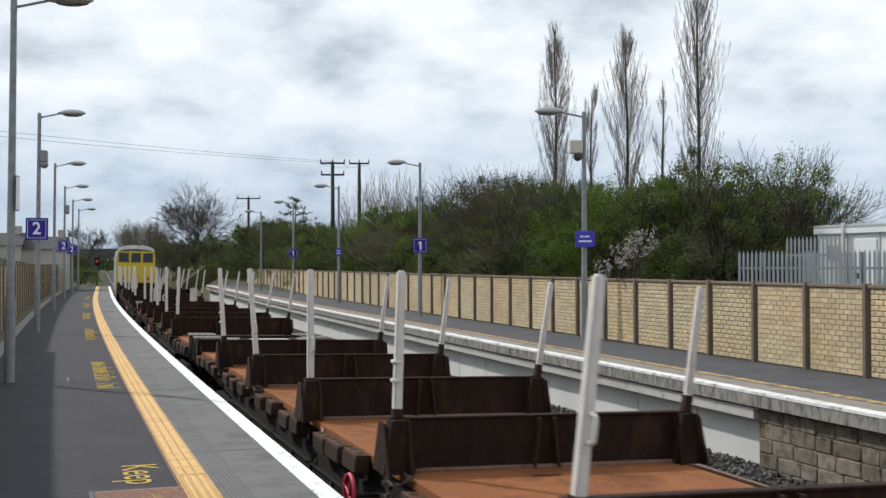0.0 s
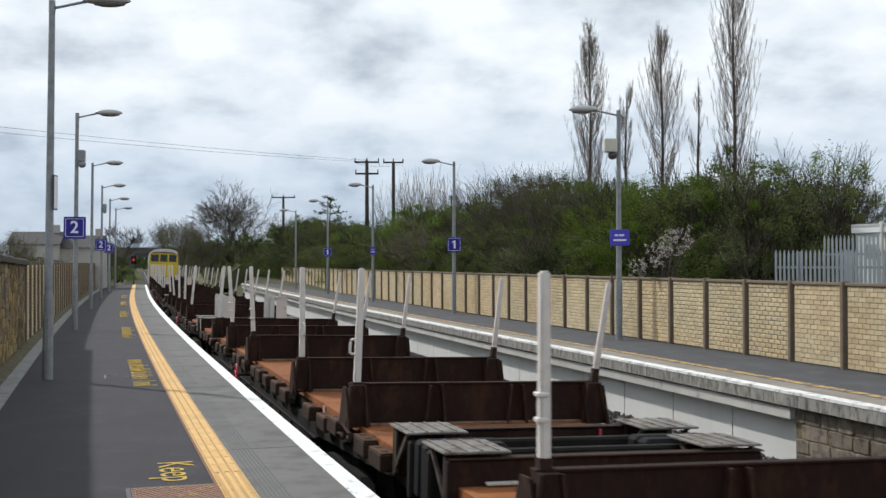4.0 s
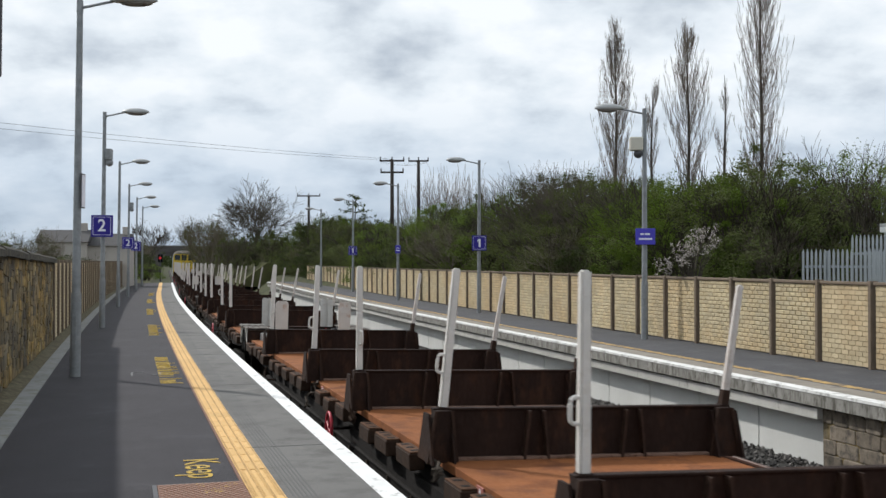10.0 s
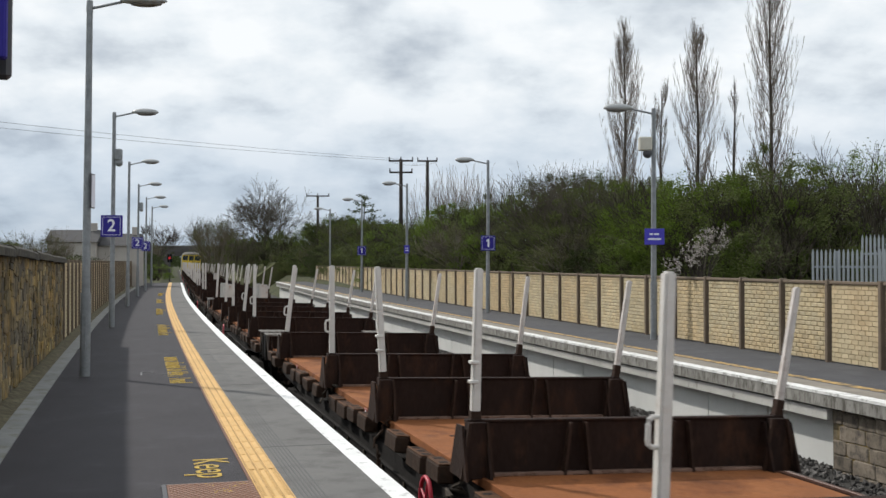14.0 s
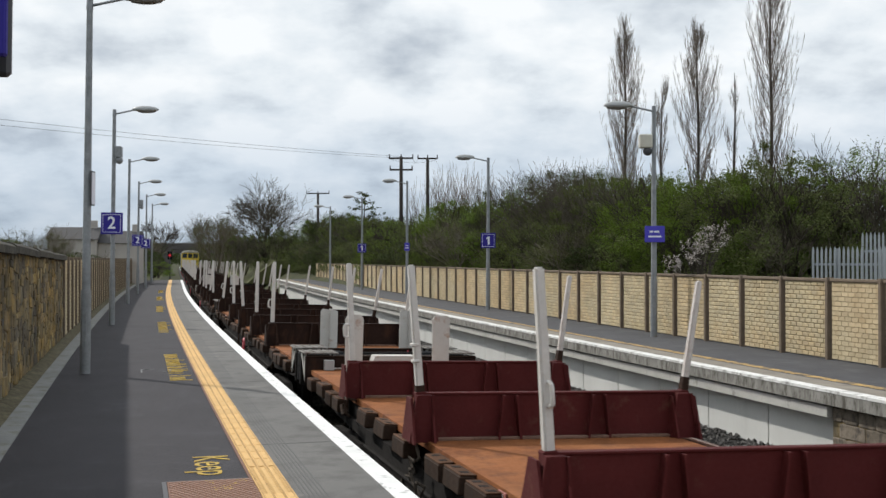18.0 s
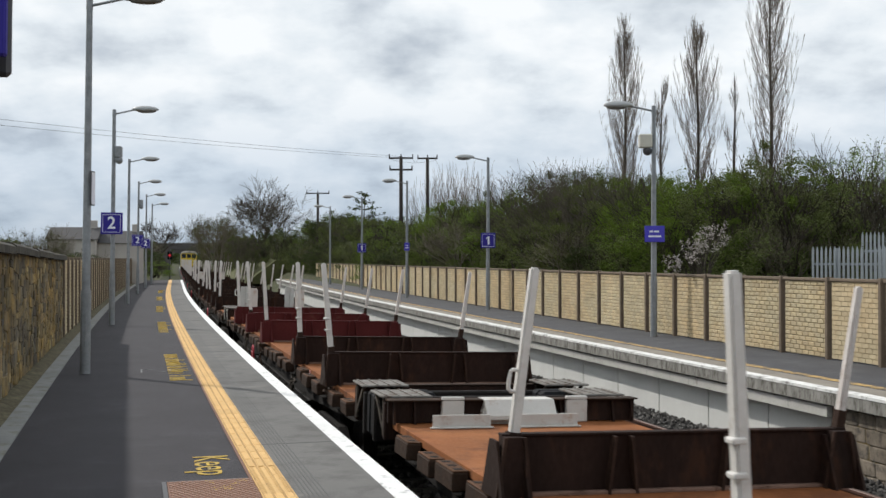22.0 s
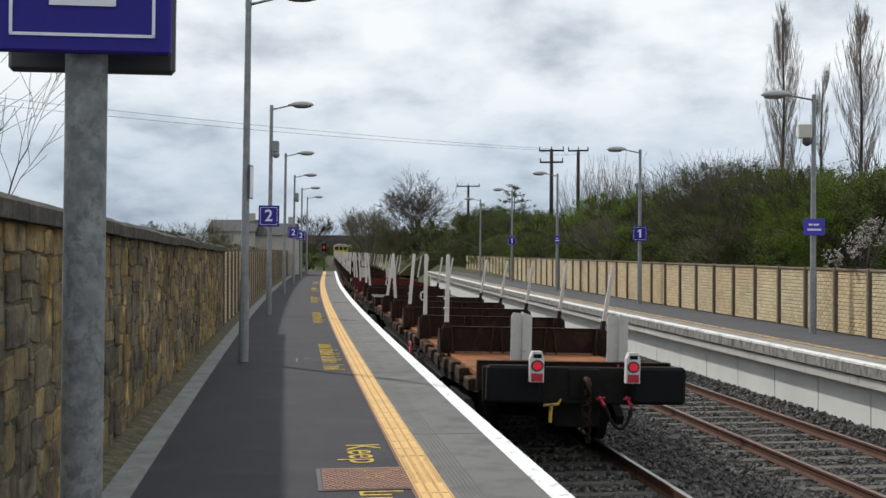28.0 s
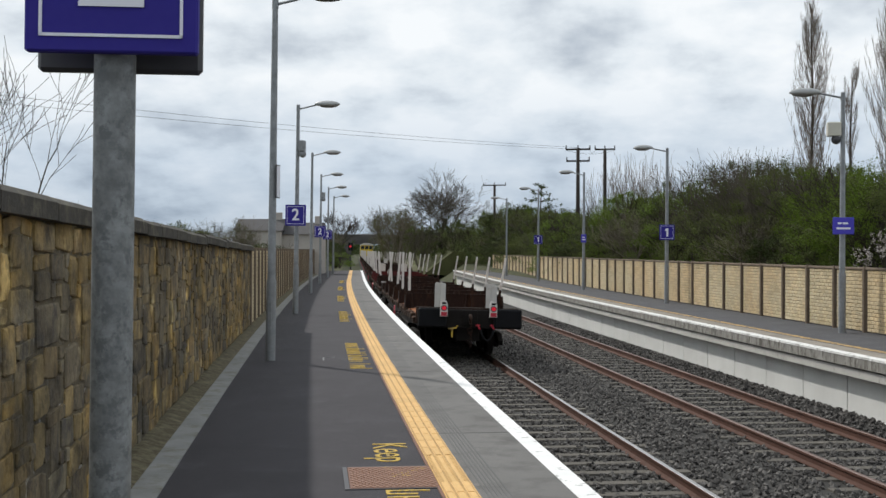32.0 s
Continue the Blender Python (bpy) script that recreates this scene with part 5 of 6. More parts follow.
# ---- plants ----
BARK = material("grey_bark", (0.062, 0.053, 0.044), 0.95, vary=0.25, scale=6, fine=40, bump=0.6)
TWIG = material("brown_twig", (0.175, 0.145, 0.12), 0.9, vary=0.2, scale=3, fine=30)
LEAF = islands("hedge_leaf", (0.066, 0.088, 0.022), (0.088, 0.118, 0.028), 0.85, (0.10, 0.115, 0.038), 0.3)
LEAF_DARK = islands("dark_leaf", (0.032, 0.046, 0.013), (0.046, 0.066, 0.017), 0.85, (0.055, 0.072, 0.022), 0.25)
LEAF_BRIGHT = islands("spring_leaf", (0.080, 0.125, 0.016), (0.112, 0.168, 0.024), 0.85, (0.12, 0.17, 0.03), 0.3)
LEAF_BROWN = islands("brown_bud", (0.085, 0.080, 0.042), (0.112, 0.106, 0.052), 0.85, (0.10, 0.115, 0.042), 0.3)
BLOSSOM = islands("white_blossom", (0.25, 0.225, 0.20), (0.50, 0.455, 0.42), 0.8)
GRASS_BLADE = islands("dry_grass", (0.06, 0.075, 0.022), (0.16, 0.15, 0.06), 0.9, (0.22, 0.20, 0.10))


class Wood:
    """Collects tapered limbs as one mesh."""

    def __init__(self, rng):
        self.v, self.f, self.rng, self.tips = [], [], rng, []

    def limb(self, p, q, r0, r1, sides=4):
        d = (q - p)
        if d.length < 1e-5:
            return
        a = d.orthogonal().normalized()
        b = d.normalized().cross(a)
        n = len(self.v)
        for c, r in ((p, r0), (q, r1)):
            for i in range(sides):
                t = 2 * math.pi * i / sides
                self.v.append(c + a * (r * math.cos(t)) + b * (r * math.sin(t)))
        for i in range(sides):
            j = (i + 1) % sides
            self.f.append((n + i, n + j, n + sides + j, n + sides + i))

    def grow(self, p, d, length, r, depth, spread, up=0.1, kids=3, minr=0.006, bits=3):
        rng = self.rng
        step = length / bits
        for k in range(bits):
            d = (d + Vector((rng.gauss(0, .10), rng.gauss(0, .10), rng.gauss(0, .06) + up * 0.35))).normalized()
            q = p + d * step
            r1 = max(minr, r * (0.86 if depth else 0.6))
            self.limb(p, q, r, r1, 5 if r > 0.06 else 3)
            p, r = q, r1
            if depth and k > 0:
                for _ in range(kids - 1 if k < bits - 1 else kids):
                    ax = Vector((rng.gauss(0, 1), rng.gauss(0, 1), rng.gauss(0, 0.6)))
                    ax = (ax - d * ax.dot(d)).normalized()
                    nd = (d + ax * spread * rng.uniform(0.6, 1.3) + Vector((0, 0, up))).normalized()
                    self.grow(p, nd, length * rng.uniform(0.55, 0.82), max(minr, r * rng.uniform(0.45, 0.7)), depth - 1, spread, up, kids, minr, bits)
        self.tips.append(p)


def bare_tree_mesh(seed, h, spread=0.75, depth=4, trunk=0.16, up=0.12, kids=3, minr=0.012):
    w = Wood(random.Random(seed))
    w.grow(Vector((0, 0, -0.3)), Vector((0.02, 0, 1)), h * 0.36, trunk, depth, spread, up, kids, minr)
    top = max(v.z for v in w.v)
    k = h / top
    return [v * k for v in w.v], w.f, [t * k for t in w.tips]


def poplar_mesh(seed, h, width, bare_to=0.12, twigs=1.0):
    """A Lombardy poplar without leaves: one mast, steep close branches and twigs."""
    rng = random.Random(seed)
    w, mast = Wood(rng), Wood(rng)
    n = 26
    pts = [Vector((0.05 * math.sin(i * 0.4 + seed), 0.05 * math.cos(i * 0.3 + seed), h * i / n - (0.3 if i == 0 else 0))) for i in range(n + 1)]
    for i in range(n):
        mast.limb(pts[i], pts[i + 1], 0.12 * (1 - i / n) ** 0.8 + 0.012, 0.12 * (1 - (i + 1) / n) ** 0.8 + 0.012, 6)
    for i in range(int(215 * twigs)):
        t = bare_to + (0.96 - bare_to) * rng.random()
        k = t * n
        p = pts[int(k)].lerp(pts[min(n, int(k) + 1)], k % 1)
        a = rng.uniform(0, 6.283)
        env = width * 0.5 * min(1.0, (1.0 - t) * 2.1 + 0.05) * min(1.0, 0.50 + t * 1.0) * rng.uniform(0.5, 1.15)
        reach = max(0.25, env)
        rise = reach * rng.uniform(1.5, 2.6)
        r = 0.021 * (1.1 - t) + 0.007
        prev = p
        for s in range(1, 5):
            u = s / 4
            q = p + Vector((math.cos(a) * reach * u ** 0.7, math.sin(a) * reach * u ** 0.7, rise * u)) + Vector((rng.gauss(0, .04), rng.gauss(0, .04), 0))
            w.limb(prev, q, r * (1 - (s - 1) / 5), r * (1 - s / 5), 3)
            for _ in range(2):
                b = a + rng.gauss(0, 1.1)
                tw = Vector((math.cos(b) * 0.16, math.sin(b) * 0.16, rng.uniform(0.45, 1.0)))
                w.limb(q, q + tw, 0.009, 0.005, 3)
                w.limb(q + tw * 0.5, q + tw * 0.5 + Vector((math.cos(b + 1.4) * 0.12, math.sin(b + 1.4) * 0.12, 0.35)), 0.008, 0.005, 3)
            prev = q
    return mast, w


def leaves(rng, clumps, per, size, lo=0.0):
    """Small folded leaves gathered round clump centres: (centre, radius)."""
    V, Fc = [], []
    for c, r in clumps:
        for _ in range(per):
            u = Vector((rng.gauss(0, 1), rng.gauss(0, 1), rng.gauss(0, 1)))
            p = c + u.normalized() * (r * rng.random() ** 0.45)
            if p.z < lo:
                continue
            s = size * rng.uniform(0.6, 1.3)
            a = Vector((rng.gauss(0, 1), rng.gauss(0, 1), rng.gauss(0, .7))).normalized()
            b = a.orthogonal().normalized()
            b = (b + a.cross(b) * rng.uniform(-1, 1)).normalized()
            n = len(V)
            V.extend((p - a * s, p + b * s * 0.45, p + a * s, p - b * s * 0.45))
            Fc.append((n, n + 1, n + 2, n + 3))
    return V, Fc


BANK = material("dry_cutting_grass", (0.085, 0.09, 0.036), 0.95, vary=0.3, scale=0.6, fine=6, bump=0.6, other=(0.085, 0.075, 0.04), spots=(0.5, 0.66))
PALE_WOOD = material("pale_brown_twigs", (0.15, 0.13, 0.10), 0.9, vary=0.2, scale=3, fine=30)
THIN_WOOD = material("grey_brown_twigs", (0.085, 0.074, 0.056), 0.9, vary=0.2, scale=3, fine=30)
BUSH_WOOD = material("dark_bush_wood", (0.05, 0.042, 0.032), 0.9, vary=0.2, scale=3, fine=30)


def bush_meshes(seed, mat, per=70, size=0.13, wild=0.2, n=95, stem=None, shoots=7, fork=2, top=1.06):
    """A unit bush, about 1 m high and as wide: stems, and a crown of leaf clumps with gaps."""
    rng = random.Random(seed)
    w = Wood(rng)
    for _ in range(shoots):
        a = rng.uniform(0, 6.283)
        w.grow(Vector((0.06 * math.cos(a), 0.06 * math.sin(a), -0.05)), Vector((0.35 * math.cos(a), 0.35 * math.sin(a), 1)).normalized(), 0.36, 0.013, fork, 0.55, 0.12, 3, 0.0013 if fork < 3 else 0.0009)
    k = top / max(v.z for v in w.v)
    stems = data_mesh("stems", [v * k for v in w.v], w.f, stem or BUSH_WOOD)
    clumps = []
    for _ in range(n):
        a, z = rng.uniform(0, 6.283), rng.uniform(0.04, 0.93)
        R = 0.50 * math.sqrt(max(0.05, 1 - ((z - 0.42) / 0.60) ** 2)) * rng.uniform(0.55, 1.06)
        clumps.append((Vector((R * math.cos(a), R * math.sin(a), z + rng.uniform(-.03, .05))), rng.uniform(0.05, 0.125) * (1 - wild * rng.random())))
    for t in rng.sample(w.tips, min(10, len(w.tips))):
        clumps.append((t * k, rng.uniform(0.03, 0.06)))
    v, f = leaves(rng, clumps, per, size)
    return stems, data_mesh("crown", v, f, mat)


def plant(name, m, label, category, parts, group=""):
    t = thing(name, m, label, category, group)
    for pname, me, lab in parts:
        link("branchwork" if pname == "stems" else pname, me, t, None, lab)
    return t


def make_hedge():
    rng = random.Random(8)
    kinds = [
        (bush_meshes(1, LEAF, 215, 0.0078), "dense green hedgerow bush with thin stems"),
        (bush_meshes(2, LEAF_DARK, 210, 0.0078), "dark green hedgerow bush"),
        (bush_meshes(3, LEAF_BRIGHT, 215, 0.0078), "hedgerow bush in fresh spring green"),
        (bush_meshes(4, LEAF, 150, 0.0078, 0.4), "uneven green hedgerow bush"),
        (bush_meshes(6, LEAF_BROWN, 80, 0.008, 0.5, stem=PALE_WOOD, shoots=8, fork=3, top=1.08), "half-bare brown hedgerow bush"),
        (bush_meshes(7, LEAF, 180, 0.0072, 0.6, 95, stem=THIN_WOOD, shoots=9, fork=3, top=1.12), "twiggy hedgerow bush just coming into leaf"),
        (bush_meshes(11, LEAF_BRIGHT, 140, 0.0072, 0.6, 95, shoots=9, fork=3, top=1.10), "open hedgerow bush with pale spring leaves"),
    ]
    rows = [(29.6, 4.5), (31.6, 4.6), (34.1, 4.4), (36.0, 4.5), (38.0, 4.9), (40.6, 4.9), (43.9, 5.5), (47.3, 5.7), (50.8, 5.5), (54.3, 5.1), (57.9, 5.1),
            (61.5, 5.2), (65.2, 5.2), (69.0, 4.9), (73, 4.6), (77, 4.7), (81, 4.9), (85, 4.9), (89, 4.9), (93, 5.0), (97.4, 5.2), (102, 5.7), (106, 6.1), (111, 6.4), (115, 6.5), (120, 6.6), (126, 6.5), (132, 6.1), (139, 5.5), (147, 5.0), (156, 4.6), (166, 4.4)]
    order = [0, 2, 6, 0, 2, 5, 5, 5, 6, 2, 0, 2, 2, 0, 2, 1, 2, 3, 0, 1, 5, 0, 6, 1, 2, 0, 2, 0, 2, 3, 4, 4]
    for i, (y, h) in enumerate(rows):
        k = order[i % len(order)]
        (st, cr), lab = kinds[k]
        wide = 5.2 + y * 0.02
        m = place(y, (15.6 if y > 29 else 18.6) + rng.uniform(-.5, .5), 0.35, rng.uniform(0, 360)) @ Matrix.Diagonal((wide * rng.uniform(.85, 1.1), wide * rng.uniform(.85, 1.1), h - 0.35, 1))
        plant("bush", m, lab, "bush", [("stems", st, ""), ("crown", cr, "")], "hedgerow bushes")
        if y < 60:         # a second rank behind closes the gaps
            (st2, cr2), lab2 = kinds[(5, 0, 3, 5, 6)[i % 5]]
            m2 = place(y + 1.5, (18.6 if y > 29 else 22.0), 0.35, rng.uniform(0, 360)) @ Matrix.Diagonal((wide, wide, (h - 0.35) * 0.93, 1))
            plant("bush", m2, lab2, "bush", [("stems", st2, ""), ("crown", cr2, "")], "hedgerow bushes")
        # lower growth in front, darker
        if 27 < y < 130:
            k = rng.choice((0, 2, 1, 3, 3, 4))
            (st, cr), lab = kinds[k]
            hh = min(h * 0.62, 3.3) * rng.uniform(0.85, 1.1)
            m = place(y + 1.3, 13.6 + rng.uniform(-.3, .3), 0.25, rng.uniform(0, 360)) @ Matrix.Diagonal((wide * 0.8, wide * 0.8, hh, 1))
            plant("bush", m, lab, "bush", [("stems", st, ""), ("crown", cr, "")], "hedgerow bushes")
    # thorn in blossom
    r9 = random.Random(9)
    w9, clumps = Wood(r9), []
    for k in range(46):
        u = r9.random()
        lobe = Vector((-0.62 + 1.28 * u, r9.gauss(0, 0.25), 1.12 + 0.80 * u + 0.30 * math.sin(3.1 * u)))
        c = lobe + Vector((r9.gauss(0, 0.15), r9.gauss(0, 0.15), r9.gauss(0, 0.17)))
        mid = Vector((c.x * 0.45, c.y * 0.4, c.z * 0.62))
        w9.limb(Vector((r9.gauss(0.05, 0.06), 0, -0.2)), mid, 0.016, 0.010, 4)
        w9.limb(mid, c, 0.010, 0.004, 3)
        clumps.append((c, r9.uniform(0.06, 0.13)))
        clumps.append((mid.lerp(c, 0.8), 0.07))
    plant("blossom_bush", Matrix.Translation((6.22, 28.2, 0.45)), "blackthorn bush in white blossom", "bush", [("stems", data_mesh("stems", w9.v, w9.f, BARK), ""), ("crown", data_mesh("crown", *leaves(r9, clumps, 19, 0.024), BLOSSOM), "white blossom")])
    # a spreading bush-tree beside the white cabin, and what stands behind it
    for x, y, s, h, k in ((12.6, 36.0, 5.6, 5.0, 6), (10.6, 37.0, 5.0, 4.9, 0), (13.3, 39.0, 5.0, 4.2, 5), (11.4, 40.0, 6.0, 4.0, 1), (10.0, 33.6, 3.4, 2.6, 4)):
        (st, cr), lab = kinds[k]
        plant("bush", Matrix.Translation((x, y, 0.35)) @ Matrix.Rotation(x * 2, 4, "Z") @ Matrix.Diagonal((s, s, h, 1)), lab, "bush", [("stems", st, ""), ("crown", cr, "")], "hedgerow bushes")
    # the hedge goes on, lower and nearer the line, up to the bridge
    for i in range(13):
        (st, cr), lab = kinds[(1, 4, 0, 3, 4)[i % 5]]
        m = place(172 + i * 7.2, 12.8 + rng.uniform(-1, 1), -0.2, rng.uniform(0, 360)) @ Matrix.Diagonal((8.5, 8.5, rng.uniform(4.6, 6.2), 1))
        plant("bush", m, lab, "bush", [("stems", st, ""), ("crown", cr, "")], "hedgerow bushes")
    return kinds


HEDGE = make_hedge()


def make_trees():
    for i, (x, y, h, wd, tw) in enumerate(((10.26, 65.2, 15.0, 2.5, 0.85), (14.2, 64.5, 15.0, 2.5, 0.85), (18.0, 63.5, 18.6, 3.1, 1.15), (12.45, 66.0, 11.6, 1.3, 0.22), (16.25, 64.5, 12.2, 1.2, 0.12))):
        mast, w = poplar_mesh(20 + i, h - 0.4, wd, 0.10, tw)
        plant("poplar_tree", Matrix.Translation((x, y, 0.4)), "tall leafless Lombardy poplar" if i < 3 else "thin leafless young poplar", "tree", [("trunk", data_mesh("trunk", mast.v, mast.f, BARK), ""), ("branchwork", data_mesh("branchwork", w.v, w.f, TWIG), "")], "leafless poplars")
    w = Wood(random.Random(33))
    w.limb(Vector((0, 0, -0.3)), Vector((0.1, 0, 2.2)), 0.32, 0.26, 7)
    for k in range(12):
        a = k * 2.4
        s = 0.12 + 0.10 * k
        w.grow(Vector((0.1, 0, 2.2 - 0.05 * k)), Vector((s * math.cos(a), s * math.sin(a), 1)).normalized(), 3.7 - 0.06 * k, 0.12, 4, 0.66, 0.03, 2, 0.015, 4)
    kk = 12.6 / max(v.z for v in w.v)
    v, f = [p * kk for p in w.v], w.f
    plant("bare_tree", Matrix.Translation((-22.6, 148.3, 0.5)) @ Matrix.Diagonal((0.95, 0.95, 1, 1)), "round leafless ash tree behind the hedge", "tree", [("trunk", data_mesh("trunk", v, f, THIN_WOOD), ""), ("ivy", data_mesh("ivy", *leaves(random.Random(5), [(Vector((0.15 * math.sin(k), 0.15 * math.cos(k), 0.4 + 0.34 * k)), 0.55 - 0.02 * k) for k in range(15)], 50, 0.16), LEAF_DARK), "dark ivy round the trunk")])
    for i, (x, y, wd, h) in enumerate(((-26.6, 139, 5.0, 6.6), (-28.8, 146, 5.6, 7.2), (-30.5, 153, 6.0, 7.4), (-23.6, 136, 4.6, 4.6), (-20.6, 140, 5.6, 5.6), (-18.2, 134, 5.4, 5.0))):
        (st, cr), lab = HEDGE[(4, 4, 4, 5, 1, 0)[i]]
        plant("bush", Matrix.Translation((x, y, 0.2)) @ Matrix.Rotation(x, 4, "Z") @ Matrix.Diagonal((wd, wd, h, 1)), lab, "bush", [("stems", st, ""), ("crown", cr, "")], "hedgerow bushes")
    w = Wood(random.Random(41))
    for k in range(8):
        a = k * 2.4
        w.grow(Vector((0.3 * math.cos(a), 0.3 * math.sin(a), -0.3)), Vector((0.22 * math.cos(a), 0.22 * math.sin(a), 1)).normalized(), 6.2, 0.075, 2, 0.30, 0.22, 2, 0.016, 5)
    kk = 9.3 / max(p.z for p in w.v)
    upright = data_mesh("trunk", [p * kk for p in w.v], w.f, TWIG)
    for x, y, s, r in ((-1.0, 96, 0.97, 0), (0.9, 95, 1.02, 2), (2.6, 94.5, 1.02, 4), (3.9, 97, 0.92, 5)):
        plant("bare_tree", Matrix.Translation((x, y, 0.4)) @ Matrix.Rotation(r, 4, "Z") @ Matrix.Diagonal((0.9, 0.9, s, 1)), "upright leafless tree behind the hedge", "tree", [("trunk", upright, "")], "upright leafless trees")
    for i, (y, o, h) in enumerate(((150, 11.5, 4.6), (165, 10.5, 5.2), (182, 10.5, 6.0), (200, 10.0, 6.6), (218, 10.0, 7.2), (238, 9.5, 7.6), (150, -8, 4.0), (172, -8, 5.0), (195, -7, 5.6), (215, -7, 6.2), (236, -6.5, 7.0))):
        (st, cr), lab = HEDGE[(4, 4, 3, 4, 1)[i % 5]]
        plant("bush", place(y, o, -0.6, i * 50) @ Matrix.Diagonal((6.5, 6.5, h, 1)), lab, "bush", [("stems", st, ""), ("crown", cr, "")], "hedgerow bushes")
    for nm, prof, y0 in (("right", [(7.2, -0.9), (8.4, 0.2), (10.4, 1.7), (16, 2.0), (16, -1.2)], 128), ("left", [(-16, -1.2), (-16, 2.0), (-7.2, 1.5), (-4.4, 0.1), (-2.6, -0.9)], 106)):
        band("cutting_bank", prof, y0, 258, BANK, 8, parent=bpy.data.objects["ground"], label="pale grassy cutting slope")
    # layered dark tree over the hedge
    rng = random.Random(3)
    w = Wood(rng)
    w.limb(Vector((0, 0, -0.3)), Vector((0.3, 0, 7.6)), 0.14, 0.03, 6)
    clumps = []
    for z, r in ((4.6, 2.2), (5.4, 1.9), (6.2, 1.5), (6.8, 1.0), (7.5, 0.4)):
        for a in range(6):
            e = Vector((0.2 + r * math.cos(a * 1.05 + z), r * math.sin(a * 1.05 + z), z + 0.2 * math.sin(a)))
            w.limb(Vector((0.2, 0, z - 0.2)), e, 0.035, 0.01, 3)
            for u in (0.45, 0.65, 0.82, 1.0):
                clumps.append((Vector((0.2, 0, z - 0.2)).lerp(e, u) + Vector((rng.gauss(0, .12), rng.gauss(0, .12), rng.gauss(0, .06))), 0.17))
    lv, lf = leaves(rng, clumps, 8, 0.10)
    plant("conifer_tree", Matrix.Translation((-7.7, 109.7, 0.5)), "dark layered conifer showing over the hedge", "tree", [("trunk", data_mesh("trunk", w.v, w.f, BARK), ""), ("crown", data_mesh("crown", lv, lf, LEAF_DARK), "")])
    # bare sapling and weeds behind the stone wall
    w = Wood(random.Random(12))
    for x, d in ((0.05, 0.12), (-0.35, -0.1), (0.35, 0.22), (-0.75, 0.05)):
        w.grow(Vector((x, 0, 0)), Vector((d, 0, 1)).normalized(), 1.25, 0.018, 2, 0.62, 0.10, 2, 0.004, 5)
    plant("sapling", Matrix.Translation((-4.40, 7.75, 1.9)) @ Matrix.Diagonal((0.55, 0.5, 0.58, 1)), "leafless sapling behind the stone wall", "sapling", [("stems", data_mesh("stems", w.v, w.f, BARK), "")])
    band("earth_bank", [(-16, 0.3), (-9, 0.95), (-4.19, 0.96), (-4.19, -0.1), (-16, -0.1)], -15, 27, GRASS, parent=bpy.data.objects["ground"], rise=lambda y: wall_rise(y) * 2.0)
    for i, (y, o, wd, h) in enumerate(((7.5, -4.9, 1.3, 0.30), (8.9, -5.2, 1.5, 0.36), (10.6, -4.9, 1.2, 0.26), (12.4, -5.1, 1.4, 0.34), (14.4, -4.9, 1.3, 0.30), (16.8, -5.2, 1.5, 0.42), (19.2, -5.0, 1.3, 0.34), (22.0, -5.1, 1.6, 0.55), (24.6, -5.0, 1.5, 0.50), (26.4, -4.9, 1.3, 0.46), (29.0, -5.2, 1.8, 1.4), (31.5, -5.4, 2.0, 1.5))):
        (st, cr), lab = HEDGE[(5, 4, 5, 3)[i % 4]]
        plant("bush", place(y, o, wall_rise(y) * 2.0 - 0.12 if y < 27 else 0.3, i * 70) @ Matrix.Diagonal((wd, wd, h, 1)), lab, "bush", [("stems", st, ""), ("crown", cr, "")])
    rng = random.Random(17)
    V, Fc = [], []
    for i in range(7500):
        y = rng.uniform(4, 27)
        o = -4.05 - rng.random() ** 1.5 * 1.1
        p = at(y, o, wall_rise(y) * 2.0 - 0.1)
        h = 0.06 + rng.random() ** 2 * 0.16 * (1 + 0.7 * math.sin(y * 1.3)) * (1.0 if y < 15 else 0.6)
        d = Vector((rng.gauss(0, .07), rng.gauss(0, .07), h))
        s = Vector((0.006, 0.004, 0))
        n = len(V)
        V.extend((p - s, p + s, p + d * 0.75 + s, p + d))
        Fc.append((n, n + 1, n + 2, n + 3))
    tagged(link("tall_grass", data_mesh("tall_grass", V, Fc, GRASS_BLADE)), "dry weeds and tall grass behind the stone wall", "grass", kind="stuff")
    # bushes and a tree beyond the left fence
    for x, y, s, h, k in ((-14.3, 37.4, 2.0, 2.5, 1), (-19.9, 56.6, 3.4, 3.2, 4), (-26.6, 107.5, 3.4, 1.5, 2), (-29.5, 113, 5, 2.6, 1), (-27.6, 110, 3.2, 1.4, 0), (-33, 90, 5, 2.4, 1), (-16.5, 50, 3.0, 1.9, 3), (-22, 70, 4.0, 2.2, 1), (-33, 122, 5, 3.2, 0), (-38, 137, 7, 4, 1), (-45, 165, 9, 4.5, 4), (-52, 195, 10, 5, 1), (-60, 225, 11, 5.5, 0), (-66, 248, 11, 6, 4)):
        (st, cr), lab = HEDGE[k]
        plant("bush", Matrix.Translation((x, y, 0.2)) @ Matrix.Rotation(x * 3, 4, "Z") @ Matrix.Diagonal((s, s, h, 1)), lab, "bush", [("stems", st, ""), ("crown", cr, "")])
    v, f, tips = bare_tree_mesh(52, 6.0, 0.7, 4, 0.10, 0.1, 3, 0.012)
    plant("bare_tree", Matrix.Translation((-29.0, 118, 0.3)), "small leafless tree beyond the platform", "tree", [("trunk", data_mesh("trunk", v, f, BARK), "")])
    # far woods on both sides, and beyond the bridge
    rng = random.Random(77)
    V, Fc = [], []
